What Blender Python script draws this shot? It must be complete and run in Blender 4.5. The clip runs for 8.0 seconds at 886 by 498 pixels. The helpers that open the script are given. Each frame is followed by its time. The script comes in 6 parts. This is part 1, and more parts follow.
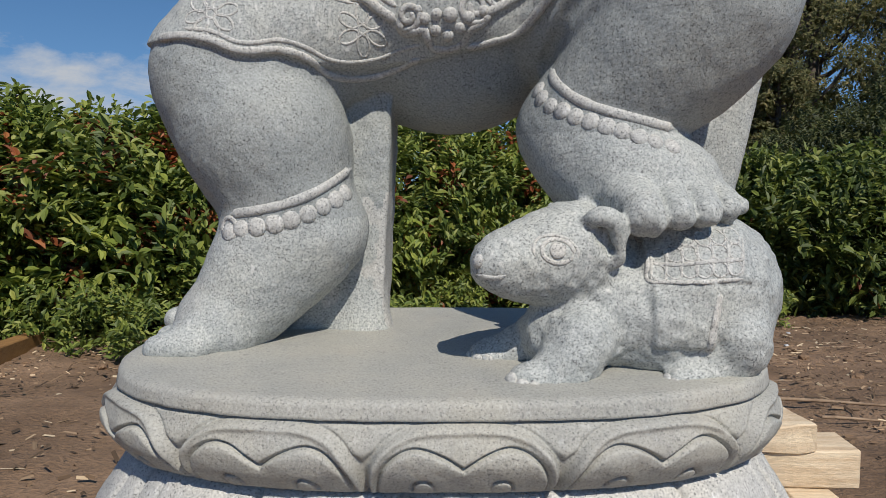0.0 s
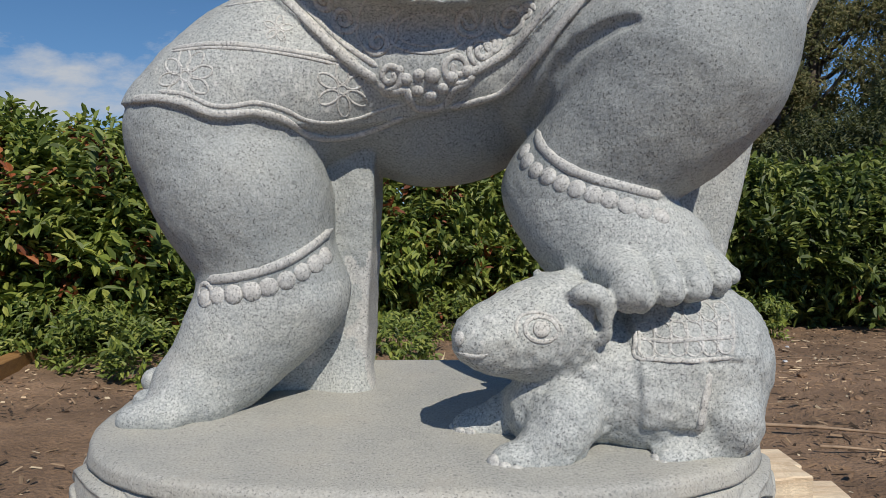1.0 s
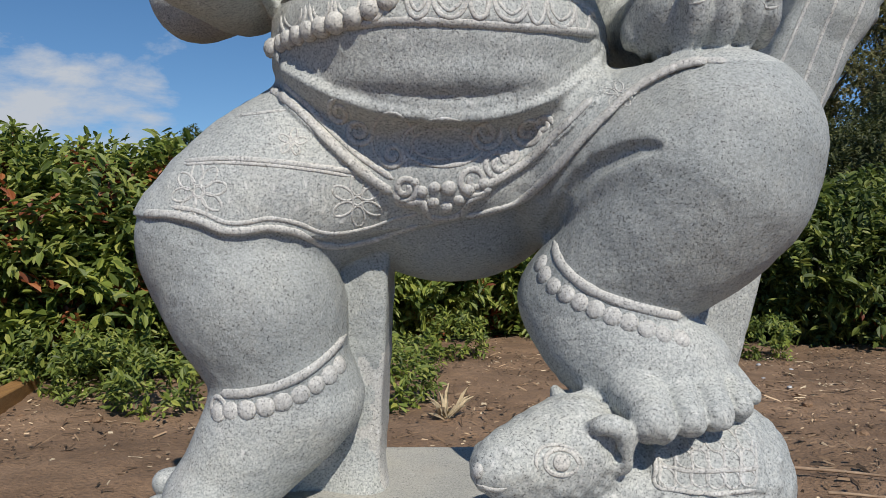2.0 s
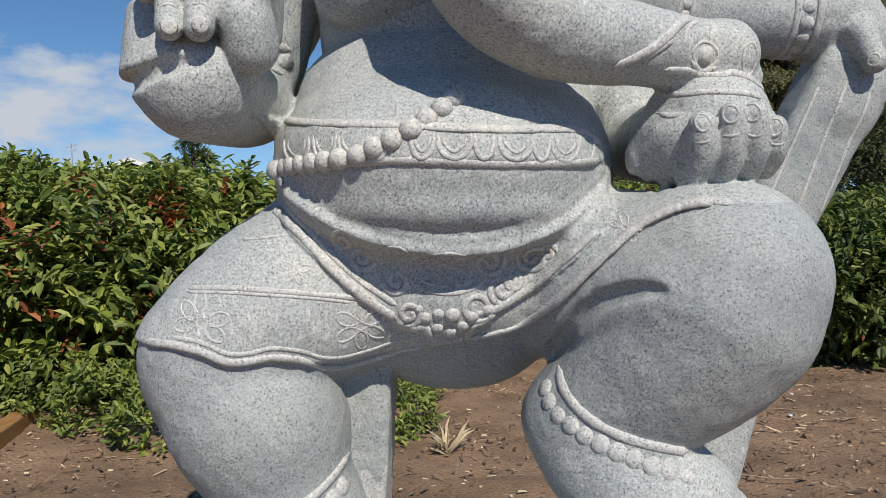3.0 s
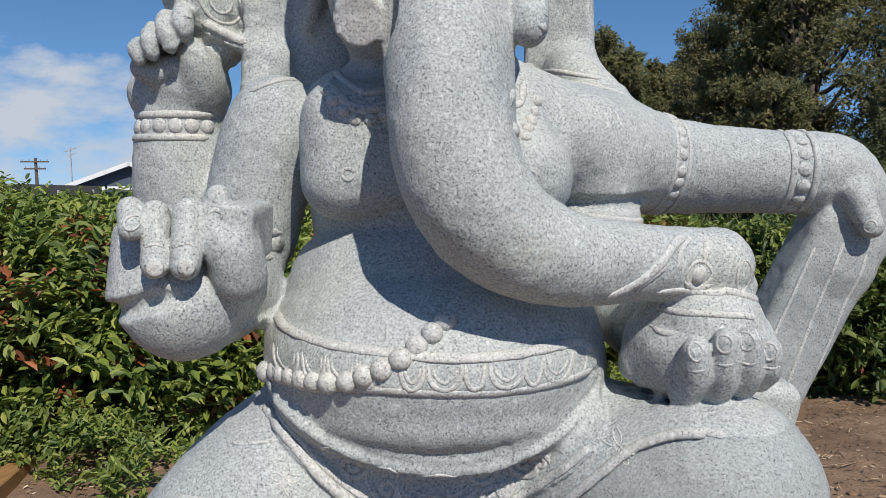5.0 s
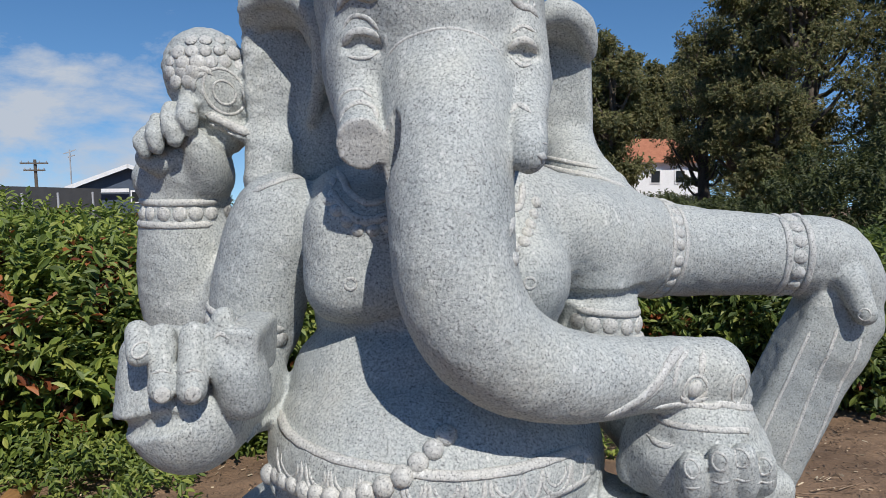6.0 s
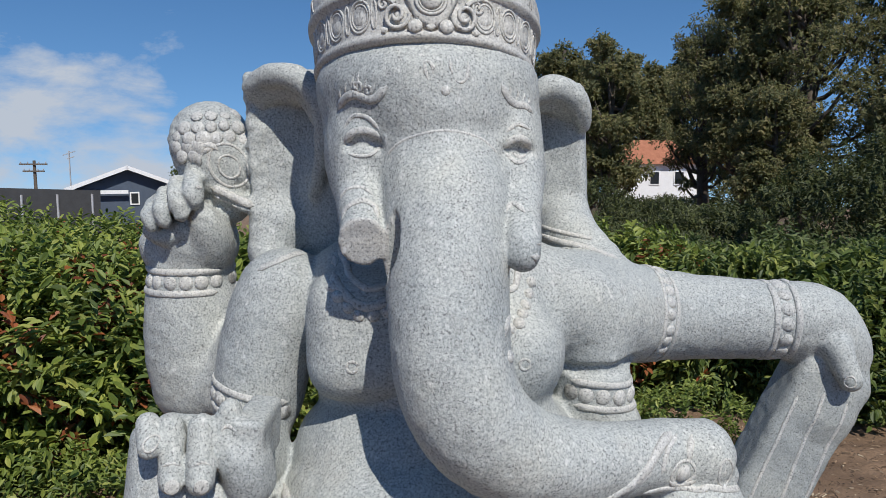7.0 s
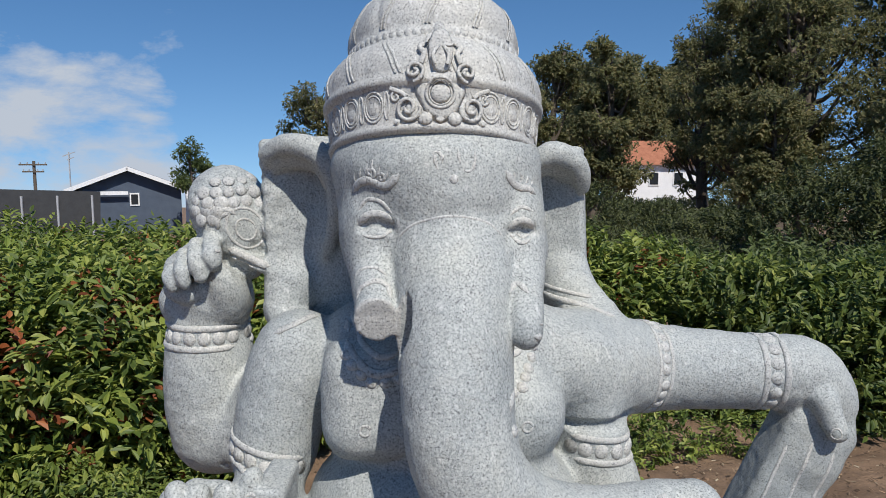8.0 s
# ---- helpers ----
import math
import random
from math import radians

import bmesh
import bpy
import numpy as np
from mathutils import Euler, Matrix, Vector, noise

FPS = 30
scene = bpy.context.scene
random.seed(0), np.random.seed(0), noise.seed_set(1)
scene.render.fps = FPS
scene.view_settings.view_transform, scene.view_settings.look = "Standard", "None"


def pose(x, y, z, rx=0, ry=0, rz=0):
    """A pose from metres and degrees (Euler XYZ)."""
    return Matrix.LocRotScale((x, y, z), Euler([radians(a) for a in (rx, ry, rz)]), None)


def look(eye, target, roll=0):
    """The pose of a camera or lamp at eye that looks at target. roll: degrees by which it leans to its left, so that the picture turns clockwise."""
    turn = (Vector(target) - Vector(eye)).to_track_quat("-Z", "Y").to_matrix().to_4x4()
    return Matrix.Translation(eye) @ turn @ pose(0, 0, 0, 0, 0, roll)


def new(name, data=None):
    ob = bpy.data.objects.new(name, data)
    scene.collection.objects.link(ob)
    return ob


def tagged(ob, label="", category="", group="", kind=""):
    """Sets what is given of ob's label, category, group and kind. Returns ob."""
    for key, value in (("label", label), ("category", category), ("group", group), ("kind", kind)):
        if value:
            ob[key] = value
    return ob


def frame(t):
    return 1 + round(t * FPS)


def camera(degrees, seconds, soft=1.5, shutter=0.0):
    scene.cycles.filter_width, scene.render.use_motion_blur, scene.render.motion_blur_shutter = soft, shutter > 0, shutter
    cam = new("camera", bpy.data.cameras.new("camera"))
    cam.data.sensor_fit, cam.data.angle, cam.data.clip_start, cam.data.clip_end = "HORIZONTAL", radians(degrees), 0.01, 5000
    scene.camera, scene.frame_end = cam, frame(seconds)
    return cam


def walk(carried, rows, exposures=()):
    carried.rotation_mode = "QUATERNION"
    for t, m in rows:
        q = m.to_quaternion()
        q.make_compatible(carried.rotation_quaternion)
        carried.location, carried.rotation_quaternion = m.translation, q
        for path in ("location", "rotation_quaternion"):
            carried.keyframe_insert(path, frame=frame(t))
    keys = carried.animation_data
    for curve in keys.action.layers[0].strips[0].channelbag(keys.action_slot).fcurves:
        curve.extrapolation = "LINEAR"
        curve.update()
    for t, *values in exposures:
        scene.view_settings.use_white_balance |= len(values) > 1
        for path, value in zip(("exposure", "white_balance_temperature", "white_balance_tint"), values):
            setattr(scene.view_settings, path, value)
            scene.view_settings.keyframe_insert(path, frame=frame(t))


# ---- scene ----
cam = camera(63.2, 8.0, 0.85)
METRES, EYE, TILT, LEAN, TURN = 1.0, 0.673, -6.9, 0.0, 0.0
ROWS = [
    (0.0, 0.0, 0.0, 0.0, 0.0, 0.0, -0.0),
    (0.5, 0.0166, 0.0138, 0.0388, 0.01, -0.0, 0.01),
    (1.0, 0.0223, 0.0278, 0.0839, 0.03, 0.01, -0.01),
    (1.5, 0.0122, 0.0353, 0.1469, 0.03, 0.03, -0.01),
    (3.0, -0.0032, 0.043, 0.378, -0.03, 0.06, -0.04),
    (3.5, -0.0022, 0.0453, 0.4405, -0.03, 0.06, -0.05),
    (4.0, 0.0033, 0.0464, 0.4992, -0.03, 0.04, -0.0),
    (4.5, 0.006, 0.0554, 0.5489, -0.06, 0.04, -0.03),
    (5.0, 0.0068, 0.0527, 0.6282, -0.07, 0.04, 0.01),
    (6.5, 0.0045, 0.0291, 0.8154, -0.14, 0.03, 0.03),
    (7.0, 0.0066, 0.0031, 0.8676, -0.17, 0.03, 0.02),
    (7.5, -0.0007, -0.0304, 0.9128, -0.17, 0.02, 0.01),
    (8.0, -0.0048, -0.0537, 0.9636, -0.22, -0.01, 0.01),
]
walk(cam, [(t, pose(0, 0, EYE, TILT, LEAN, TURN) @ pose(METRES * x, METRES * y, METRES * z, 90 + pitch, roll, yaw)) for t, x, y, z, yaw, pitch, roll in ROWS], ((0.0, -0.10, 6680, 10), (1.5, -0.06, 6650, 10), (3.0, 0.11, 6650, 10), (5.0, 0.11, 6480, 10), (6.5, -0.01, 6330, 10), (8.0, 0.03, 6380, 10)))

# ---- sky and sun ----
TO_SUN = Vector((0.230, -0.600, 0.766)).normalized()
SUN_UP = math.asin(TO_SUN.z)
world = bpy.data.worlds.new("sky")
scene.world = world
world.use_nodes = True
wn, wl = world.node_tree.nodes, world.node_tree.links
wn.clear()
w_out = wn.new("ShaderNodeOutputWorld")
w_bg = wn.new("ShaderNodeBackground")
w_sky = wn.new("ShaderNodeTexSky")
w_sky.sky_type = "NISHITA"
w_sky.sun_disc = False
w_sky.sun_elevation = SUN_UP
w_sky.sun_rotation = math.atan2(TO_SUN.x, TO_SUN.y)
w_sky.air_density, w_sky.dust_density, w_sky.ozone_density = 1.0, 0.0, 3.0
w_bg.inputs["Strength"].default_value = 0.082
# the sky goes on down behind the falling hillside; a bank of fair-weather cloud on one side
w_co = wn.new("ShaderNodeTexCoord")
w_low = wn.new("ShaderNodeVectorMath")
w_low.operation = "ADD"
w_low.inputs[1].default_value = (0, 0, 0.16)
w_up = wn.new("ShaderNodeVectorMath")
w_up.operation = "MAXIMUM"
w_up.inputs[1].default_value = (-1, -1, 0.06)
w_map = wn.new("ShaderNodeMapping")
w_map.inputs["Scale"].default_value = (3.6, 3.6, 8.0)
w_map.inputs["Location"].default_value = (0.6, 0.3, 0.1)
w_noise = wn.new("ShaderNodeTexNoise")
w_noise.inputs["Scale"].default_value = 1.5
w_noise.inputs["Detail"].default_value = 10.0
w_noise.inputs["Roughness"].default_value = 0.62
w_noise.inputs["Distortion"].default_value = 0.2
w_sep = wn.new("ShaderNodeSeparateXYZ")
w_side = wn.new("ShaderNodeMapRange")
w_side.inputs["From Min"].default_value, w_side.inputs["From Max"].default_value = -0.17, -0.37
w_side.inputs["To Min"].default_value, w_side.inputs["To Max"].default_value = -0.30, 0.07
w_band = wn.new("ShaderNodeMapRange")
w_band.inputs["From Min"].default_value, w_band.inputs["From Max"].default_value = 0.19, 0.07
w_band.inputs["To Min"].default_value, w_band.inputs["To Max"].default_value = -0.25, 0.02
w_sum = wn.new("ShaderNodeMath")
w_sum2 = wn.new("ShaderNodeMath")
w_ramp = wn.new("ShaderNodeValToRGB")
w_ramp.color_ramp.elements[0].position = 0.455
w_ramp.color_ramp.elements[1].position = 0.63
w_mix = wn.new("ShaderNodeMix")
w_mix.data_type = "RGBA"
w_mix.inputs["B"].default_value = (6.1, 6.7, 7.6, 1)
wl.new(w_co.outputs["Generated"], w_low.inputs[0])
wl.new(w_low.outputs["Vector"], w_up.inputs[0])
wl.new(w_up.outputs["Vector"], w_sky.inputs["Vector"])
wl.new(w_co.outputs["Generated"], w_map.inputs["Vector"])
wl.new(w_map.outputs["Vector"], w_noise.inputs["Vector"])
wl.new(w_co.outputs["Generated"], w_sep.inputs["Vector"])
wl.new(w_sep.outputs["X"], w_side.inputs["Value"])
wl.new(w_sep.outputs["Z"], w_band.inputs["Value"])
wl.new(w_noise.outputs["Fac"], w_sum.inputs[0])
wl.new(w_side.outputs["Result"], w_sum.inputs[1])
wl.new(w_sum.outputs["Value"], w_sum2.inputs[0])
wl.new(w_band.outputs["Result"], w_sum2.inputs[1])
wl.new(w_sum2.outputs["Value"], w_ramp.inputs["Fac"])
wl.new(w_ramp.outputs["Color"], w_mix.inputs["Factor"])
w_hue = wn.new("ShaderNodeHueSaturation")
w_hue.inputs["Saturation"].default_value, w_hue.inputs["Value"].default_value = 1.20, 1.34
wl.new(w_sky.outputs["Color"], w_hue.inputs["Color"])
wl.new(w_hue.outputs["Color"], w_mix.inputs["A"])
wl.new(w_mix.outputs["Result"], w_bg.inputs["Color"])
wl.new(w_bg.outputs["Background"], w_out.inputs["Surface"])

sun = new("sun", bpy.data.lights.new("sun", "SUN"))
sun.data.energy, sun.data.angle, sun.data.color = 4.7, radians(0.53), (1.0, 0.945, 0.87)
sun.matrix_world = look(TO_SUN * 30, (0, 0, 0))
scene.view_settings.exposure = 0.0


# ---- materials ----
def material(name, rough=0.8, metal=0.0):
    m = bpy.data.materials.new(name)
    m.use_nodes = True
    b = m.node_tree.nodes["Principled BSDF"]
    b.inputs["Roughness"].default_value, b.inputs["Metallic"].default_value = rough, metal
    return m, m.node_tree.nodes, m.node_tree.links, b


def ramp(nodes, *stops):
    r = nodes.new("ShaderNodeValToRGB")
    e = r.color_ramp.elements
    while len(e) < len(stops):
        e.new(0.5)
    for el, (at, col) in zip(e, stops):
        el.position, el.color = at, (*col, 1) if len(col) == 3 else col
    return r


def noise_node(nodes, links, scale, detail=4.0, rough=0.55, stretch=None, kind="Object"):
    co = nodes.new("ShaderNodeTexCoord")
    n = nodes.new("ShaderNodeTexNoise")
    n.inputs["Scale"].default_value, n.inputs["Detail"].default_value, n.inputs["Roughness"].default_value = scale, detail, rough
    if stretch:
        mp = nodes.new("ShaderNodeMapping")
        mp.inputs["Scale"].default_value = stretch
        links.new(co.outputs[kind], mp.inputs["Vector"])
        links.new(mp.outputs["Vector"], n.inputs["Vector"])
    else:
        links.new(co.outputs[kind], n.inputs["Vector"])
    return n


def mix(nodes, links, fac, a, b, how="MIX"):
    x = nodes.new("ShaderNodeMix")
    x.data_type, x.blend_type = "RGBA", how
    for sock, val in (("Factor", fac), ("A", a), ("B", b)):
        if isinstance(val, (int, float)):
            x.inputs[sock].default_value = val
        elif isinstance(val, tuple):
            x.inputs[sock].default_value = (*val, 1)
        else:
            links.new(val, x.inputs[sock])
    return x.outputs["Result"]


def bump(nodes, links, bsdf, height, strength, distance):
    b = nodes.new("ShaderNodeBump")
    b.inputs["Strength"].default_value, b.inputs["Distance"].default_value = strength, distance
    links.new(height, b.inputs["Height"])
    links.new(b.outputs["Normal"], bsdf.inputs["Normal"])


def granite(name, pale=(0.488, 0.505, 0.484), grey=(0.257, 0.276, 0.269), dark=(0.14, 0.145, 0.146), stain=0.35, chips=0.55):
    m, n, l, b = material(name, 0.62)
    grain = noise_node(n, l, 330, 3.0, 0.72)
    r1 = ramp(n, (0.36, grey), (0.62, pale))
    l.new(grain.outputs["Fac"], r1.inputs["Fac"])
    # dark mica specks, gathered in some places and thin in others
    speck = noise_node(n, l, 400, 2.0, 0.5)
    crowd = noise_node(n, l, 26, 3.0, 0.6)
    lift = n.new("ShaderNodeMath")
    lift.operation, lift.inputs[1].default_value, lift.inputs[2].default_value = "MULTIPLY_ADD", 0.14, -0.07
    l.new(crowd.outputs["Fac"], lift.inputs[0])
    both = n.new("ShaderNodeMath")
    l.new(speck.outputs["Fac"], both.inputs[0])
    l.new(lift.outputs["Value"], both.inputs[1])
    r2 = ramp(n, (0.335, (1, 1, 1)), (0.395, (0, 0, 0)))
    l.new(both.outputs["Value"], r2.inputs["Fac"])
    c = mix(n, l, r2.outputs["Color"], r1.outputs["Color"], dark)
    fleck = noise_node(n, l, 120, 1.5, 0.5)
    r5 = ramp(n, (0.25, (0.5, 0.5, 0.5)), (0.30, (0, 0, 0)))
    l.new(fleck.outputs["Fac"], r5.inputs["Fac"])
    c = mix(n, l, r5.outputs["Color"], c, (0.13, 0.135, 0.135))
    # pale bruises left by the chisel
    bruise = noise_node(n, l, 150, 3.0, 0.6, (1.0, 1.0, 0.45))
    r6 = ramp(n, (0.615, (0, 0, 0)), (0.69, (chips, chips, chips)))
    l.new(bruise.outputs["Fac"], r6.inputs["Fac"])
    c = mix(n, l, r6.outputs["Color"], c, (0.66, 0.66, 0.64))
    blot = noise_node(n, l, 6.0, 6.0, 0.62)
    r3 = ramp(n, (0.33, (0.83, 0.85, 0.865)), (0.50, (0.98, 0.98, 0.975)), (0.67, (1.08, 1.06, 1.01)))
    l.new(blot.outputs["Fac"], r3.inputs["Fac"])
    c = mix(n, l, 1.0, c, r3.outputs["Color"], "MULTIPLY")
    dirt = noise_node(n, l, 11.0, 6.0, 0.65)
    r4 = ramp(n, (0.56, (0, 0, 0)), (0.78, (stain, stain, stain)))
    l.new(dirt.outputs["Fac"], r4.inputs["Fac"])
    c = mix(n, l, r4.outputs["Color"], c, (0.36, 0.34, 0.30))
    l.new(c, b.inputs["Base Color"])
    b.inputs["Specular IOR Level"].default_value = 0.35
    rough_n = noise_node(n, l, 170, 6.0, 0.7)
    bump(n, l, b, rough_n.outputs["Fac"], 0.45, 0.0030)
    return m


def foliage(name, colours, gloss=0.55, thin=0.35):
    m, n, l, b = material(name, gloss)
    geo = n.new("ShaderNodeNewGeometry")
    r = ramp(n, *colours)
    l.new(geo.outputs["Random Per Island"], r.inputs["Fac"])
    blot = noise_node(n, l, 2.3, 3.0)
    r2 = ramp(n, (0.3, (0.58, 0.62, 0.6)), (0.7, (1.22, 1.15, 1.0)))
    l.new(blot.outputs["Fac"], r2.inputs["Fac"])
    c = mix(n, l, 1.0, r.outputs["Color"], r2.outputs["Color"], "MULTIPLY")
    l.new(c, b.inputs["Base Color"])
    tr = n.new("ShaderNodeBsdfTranslucent")
    l.new(c, tr.inputs["Color"])
    ms = n.new("ShaderNodeMixShader")
    ms.inputs["Fac"].default_value = thin
    l.new(b.outputs["BSDF"], ms.inputs[1])
    l.new(tr.outputs["BSDF"], ms.inputs[2])
    l.new(ms.outputs["Shader"], n["Material Output"].inputs["Surface"])
    return m


def grainy(name, c0, c1, scale=8.0, stretch=None, rough=0.8, relief=0.004, fine=60.0):
    m, n, l, b = material(name, rough)
    a = noise_node(n, l, scale, 6.0, 0.6, stretch)
    r = ramp(n, (0.3, c0), (0.7, c1))
    l.new(a.outputs["Fac"], r.inputs["Fac"])
    f = noise_node(n, l, fine, 4.0, 0.6, stretch)
    r2 = ramp(n, (0.3, (0.75, 0.75, 0.75)), (0.7, (1.15, 1.15, 1.15)))
    l.new(f.outputs["Fac"], r2.inputs["Fac"])
    l.new(mix(n, l, 1.0, r.outputs["Color"], r2.outputs["Color"], "MULTIPLY"), b.inputs["Base Color"])
    bump(n, l, b, f.outputs["Fac"], 0.6, relief)
    return m


GRANITE = granite("carved_granite")
SLAB = granite("sawn_granite", (0.42, 0.415, 0.375), (0.30, 0.30, 0.275), (0.19, 0.19, 0.18), 0.8, 0.25)
CHISELLED = granite("chiselled_granite", (0.56, 0.555, 0.525), (0.35, 0.35, 0.335), (0.17, 0.173, 0.17), 0.3, 0.8)
# darker granite with fewer bruises; carries painted-in shade for legs and lap underside
DARKENED = granite("darkened_granite", (0.372, 0.393, 0.382), (0.236, 0.254, 0.248), (0.12, 0.125, 0.125), 0.25, 0.2)
SOIL = grainy("soil", (0.13, 0.078, 0.043), (0.30, 0.192, 0.114), 2.2, None, 0.95, 0.03, 70.0)
CHIP = foliage("soil_bits", ((0.0, (0.05, 0.032, 0.02)), (0.6, (0.17, 0.11, 0.07)), (0.85, (0.34, 0.24, 0.16)), (1.0, (0.6, 0.5, 0.37))), 0.9, 0.0)
STRAW = grainy("straw", (0.40, 0.32, 0.20), (0.55, 0.46, 0.30), 20.0, None, 0.8, 0.001)
TWIG = grainy("dry_twig", (0.20, 0.13, 0.08), (0.36, 0.26, 0.17), 20.0, None, 0.85, 0.001)
PINE = grainy("rough_pine", (0.52, 0.38, 0.24), (0.76, 0.64, 0.46), 5.0, (1.0, 14.0, 14.0), 0.75, 0.002)
OLD_WOOD = grainy("orange_stained_timber", (0.22, 0.11, 0.035), (0.36, 0.19, 0.06), 4.0, (14.0, 1.0, 14.0), 0.8, 0.003)
BARK = grainy("bark", (0.07, 0.055, 0.042), (0.16, 0.13, 0.10), 6.0, (4.0, 4.0, 1.0), 0.9, 0.01, 30.0)
LEAF = foliage("hedge_leaf", ((0.0, (0.08, 0.12, 0.025)), (0.45, (0.165, 0.23, 0.045)), (0.8, (0.28, 0.34, 0.07)), (1.0, (0.38, 0.41, 0.11))))
# darker copy of the hedge leaf; weaker light on the right is put into its colour
DIMMED_LEAF = foliage("dimmed_hedge_leaf", ((0.0, (0.055, 0.085, 0.02)), (0.45, (0.105, 0.155, 0.034)), (0.8, (0.19, 0.24, 0.05)), (1.0, (0.28, 0.31, 0.085))))
# bank shrub green, darkened to carry the shade of the trees
SHADED_BANK_LEAF = foliage("shaded_bank_leaf", ((0.0, (0.04, 0.055, 0.02)), (0.7, (0.09, 0.112, 0.038)), (1.0, (0.16, 0.175, 0.06))), 0.6)
RED_LEAF = foliage("old_red_leaf", ((0.0, (0.16, 0.045, 0.02)), (0.6, (0.34, 0.10, 0.035)), (1.0, (0.46, 0.17, 0.06))))
FAR_LEAF = foliage("bush_leaf", ((0.0, (0.055, 0.085, 0.025)), (1.0, (0.15, 0.195, 0.06))), 0.6)
GUM_LEAF = foliage("gum_leaf", ((0.0, (0.14, 0.155, 0.075)), (0.6, (0.225, 0.235, 0.11)), (1.0, (0.33, 0.29, 0.16))), 0.75, 0.55)
WHITE = grainy("white_paint", (0.74, 0.74, 0.73), (0.82, 0.82, 0.81), 2.0, None, 0.6, 0.001)
BLUE_WALL = grainy("slate_blue_siding", (0.055, 0.075, 0.11), (0.075, 0.10, 0.14), 2.0, None, 0.7, 0.002)
ROOF_GREY = grainy("grey_shingle", (0.10, 0.10, 0.11), (0.16, 0.16, 0.17), 5.0, None, 0.8, 0.004)
TILE = grainy("terracotta_tile", (0.30, 0.11, 0.055), (0.42, 0.17, 0.09), 3.0, None, 0.8, 0.01)
DARK_CLOTH = grainy("dark_fence_cloth", (0.035, 0.037, 0.04), (0.05, 0.052, 0.055), 3.0, None, 0.9, 0.002)
STEEL = grainy("galvanised_post", (0.35, 0.36, 0.37), (0.45, 0.46, 0.47), 9.0, None, 0.5, 0.001)
DARK_GLASS, _n, _l, _b = material("dark_glass", 0.08)
_b.inputs["Base Color"].default_value = (0.02, 0.025, 0.03, 1)


# ---- builders ----
def mesh_of(name, verts, faces, mat, smooth=False):
    me = bpy.data.meshes.new(name)
    me.from_pydata(verts, [], faces)
    me.materials.append(mat)
    if smooth:
        me.polygons.foreach_set("use_smooth", [True] * len(me.polygons))
    me.update()
    return me


def quads_mesh(name, verts, quads, mat, smooth=False, second=None, first=0):
    """A mesh from two arrays, quickly."""
    me = bpy.data.meshes.new(name)
    v, q = np.asarray(verts, np.float32), np.asarray(quads, np.int32)
    me.vertices.add(len(v))
    me.vertices.foreach_set("co", v.ravel())
    me.loops.add(q.size)
    me.loops.foreach_set("vertex_index", q.ravel())
    me.polygons.add(len(q))
    me.polygons.foreach_set("loop_start", np.arange(0, q.size, q.shape[1], dtype=np.int32))
    me.polygons.foreach_set("use_smooth", np.full(len(q), smooth))
    me.materials.append(mat)
    if second:
        me.materials.append(second)
        me.polygons.foreach_set("material_index", (np.arange(len(q)) >= first).astype(np.int32))
    me.update(calc_edges=True)
    me.validate()
    return me


def part(name, bm, mat, parent, label=""):
    me = bpy.data.meshes.new(name)
    bm.to_mesh(me)
    bm.free()
    me.materials.append(mat)
    ob = new(name, me)
    ob.parent = parent
    return tagged(ob, label)


def part_mesh(name, me, parent, label=""):
    ob = new(name, me)
    ob.parent = parent
    return tagged(ob, label)


def box(size, at=(0, 0, 0), turn=(0, 0, 0), bevel=0.0, bm=None):
    made = bm or bmesh.new()
    m = pose(*at, *turn) @ Matrix.Diagonal((*size, 1))
    got = bmesh.ops.create_cube(made, size=1, matrix=m)
    if bevel and bm is None:
        bmesh.ops.bevel(made, geom=made.edges[:], offset=bevel, segments=2, affect="EDGES")
    return made


def rough_board(size, at, turn=(0, 0, 0), seed=0, jag=0.002):
    """A sawn board with slightly uneven faces and rounded edges."""
    bm = bmesh.new()
    bmesh.ops.create_cube(bm, size=1, matrix=Matrix.Diagonal((*size, 1)))
    long_axis = max(range(3), key=lambda i: size[i])
    cut = [e for e in bm.edges if abs((e.verts[0].co - e.verts[1].co)[long_axis]) > 1e-4]
    bmesh.ops.subdivide_edges(bm, edges=cut, cuts=9, use_grid_fill=True)
    bmesh.ops.bevel(bm, geom=[e for e in bm.edges if e.calc_face_angle(0) > 1.0], offset=min(size) * 0.05, segments=1, affect="EDGES")
    for v in bm.verts:
        v.co += noise.noise_vector(v.co * 23 + Vector((seed, 2 * seed, 0))) * jag
    bm.transform(pose(*at, *turn))
    return bm


def tube(path, radii, sides=7):
    """Vertices and quads of a tapered tube along a path."""
    p = np.asarray(path, float)
    t = np.gradient(p, axis=0)
    t /= np.linalg.norm(t, axis=1)[:, None] + 1e-9
    ref = np.array([0.31, 0.83, 0.46]) if abs(t[0] @ np.array([0.31, 0.83, 0.46])) < 0.9 else np.array([1.0, 0, 0])
    a = np.cross(t, ref)
    a /= np.linalg.norm(a, axis=1)[:, None] + 1e-9
    b = np.cross(t, a)
    ang = np.linspace(0, 2 * np.pi, sides, endpoint=False)
    ring = np.cos(ang)[None, :, None] * a[:, None] + np.sin(ang)[None, :, None] * b[:, None]
    r = np.broadcast_to(np.asarray(radii, float), (len(p),))
    v = (p[:, None] + ring * r[:, None, None]).reshape(-1, 3)
    i, j = np.meshgrid(np.arange(len(p) - 1), np.arange(sides), indexing="ij")
    k = (j + 1) % sides
    q = np.stack([i * sides + j, i * sides + k, (i + 1) * sides + k, (i + 1) * sides + j], -1).reshape(-1, 4)
    return v, q


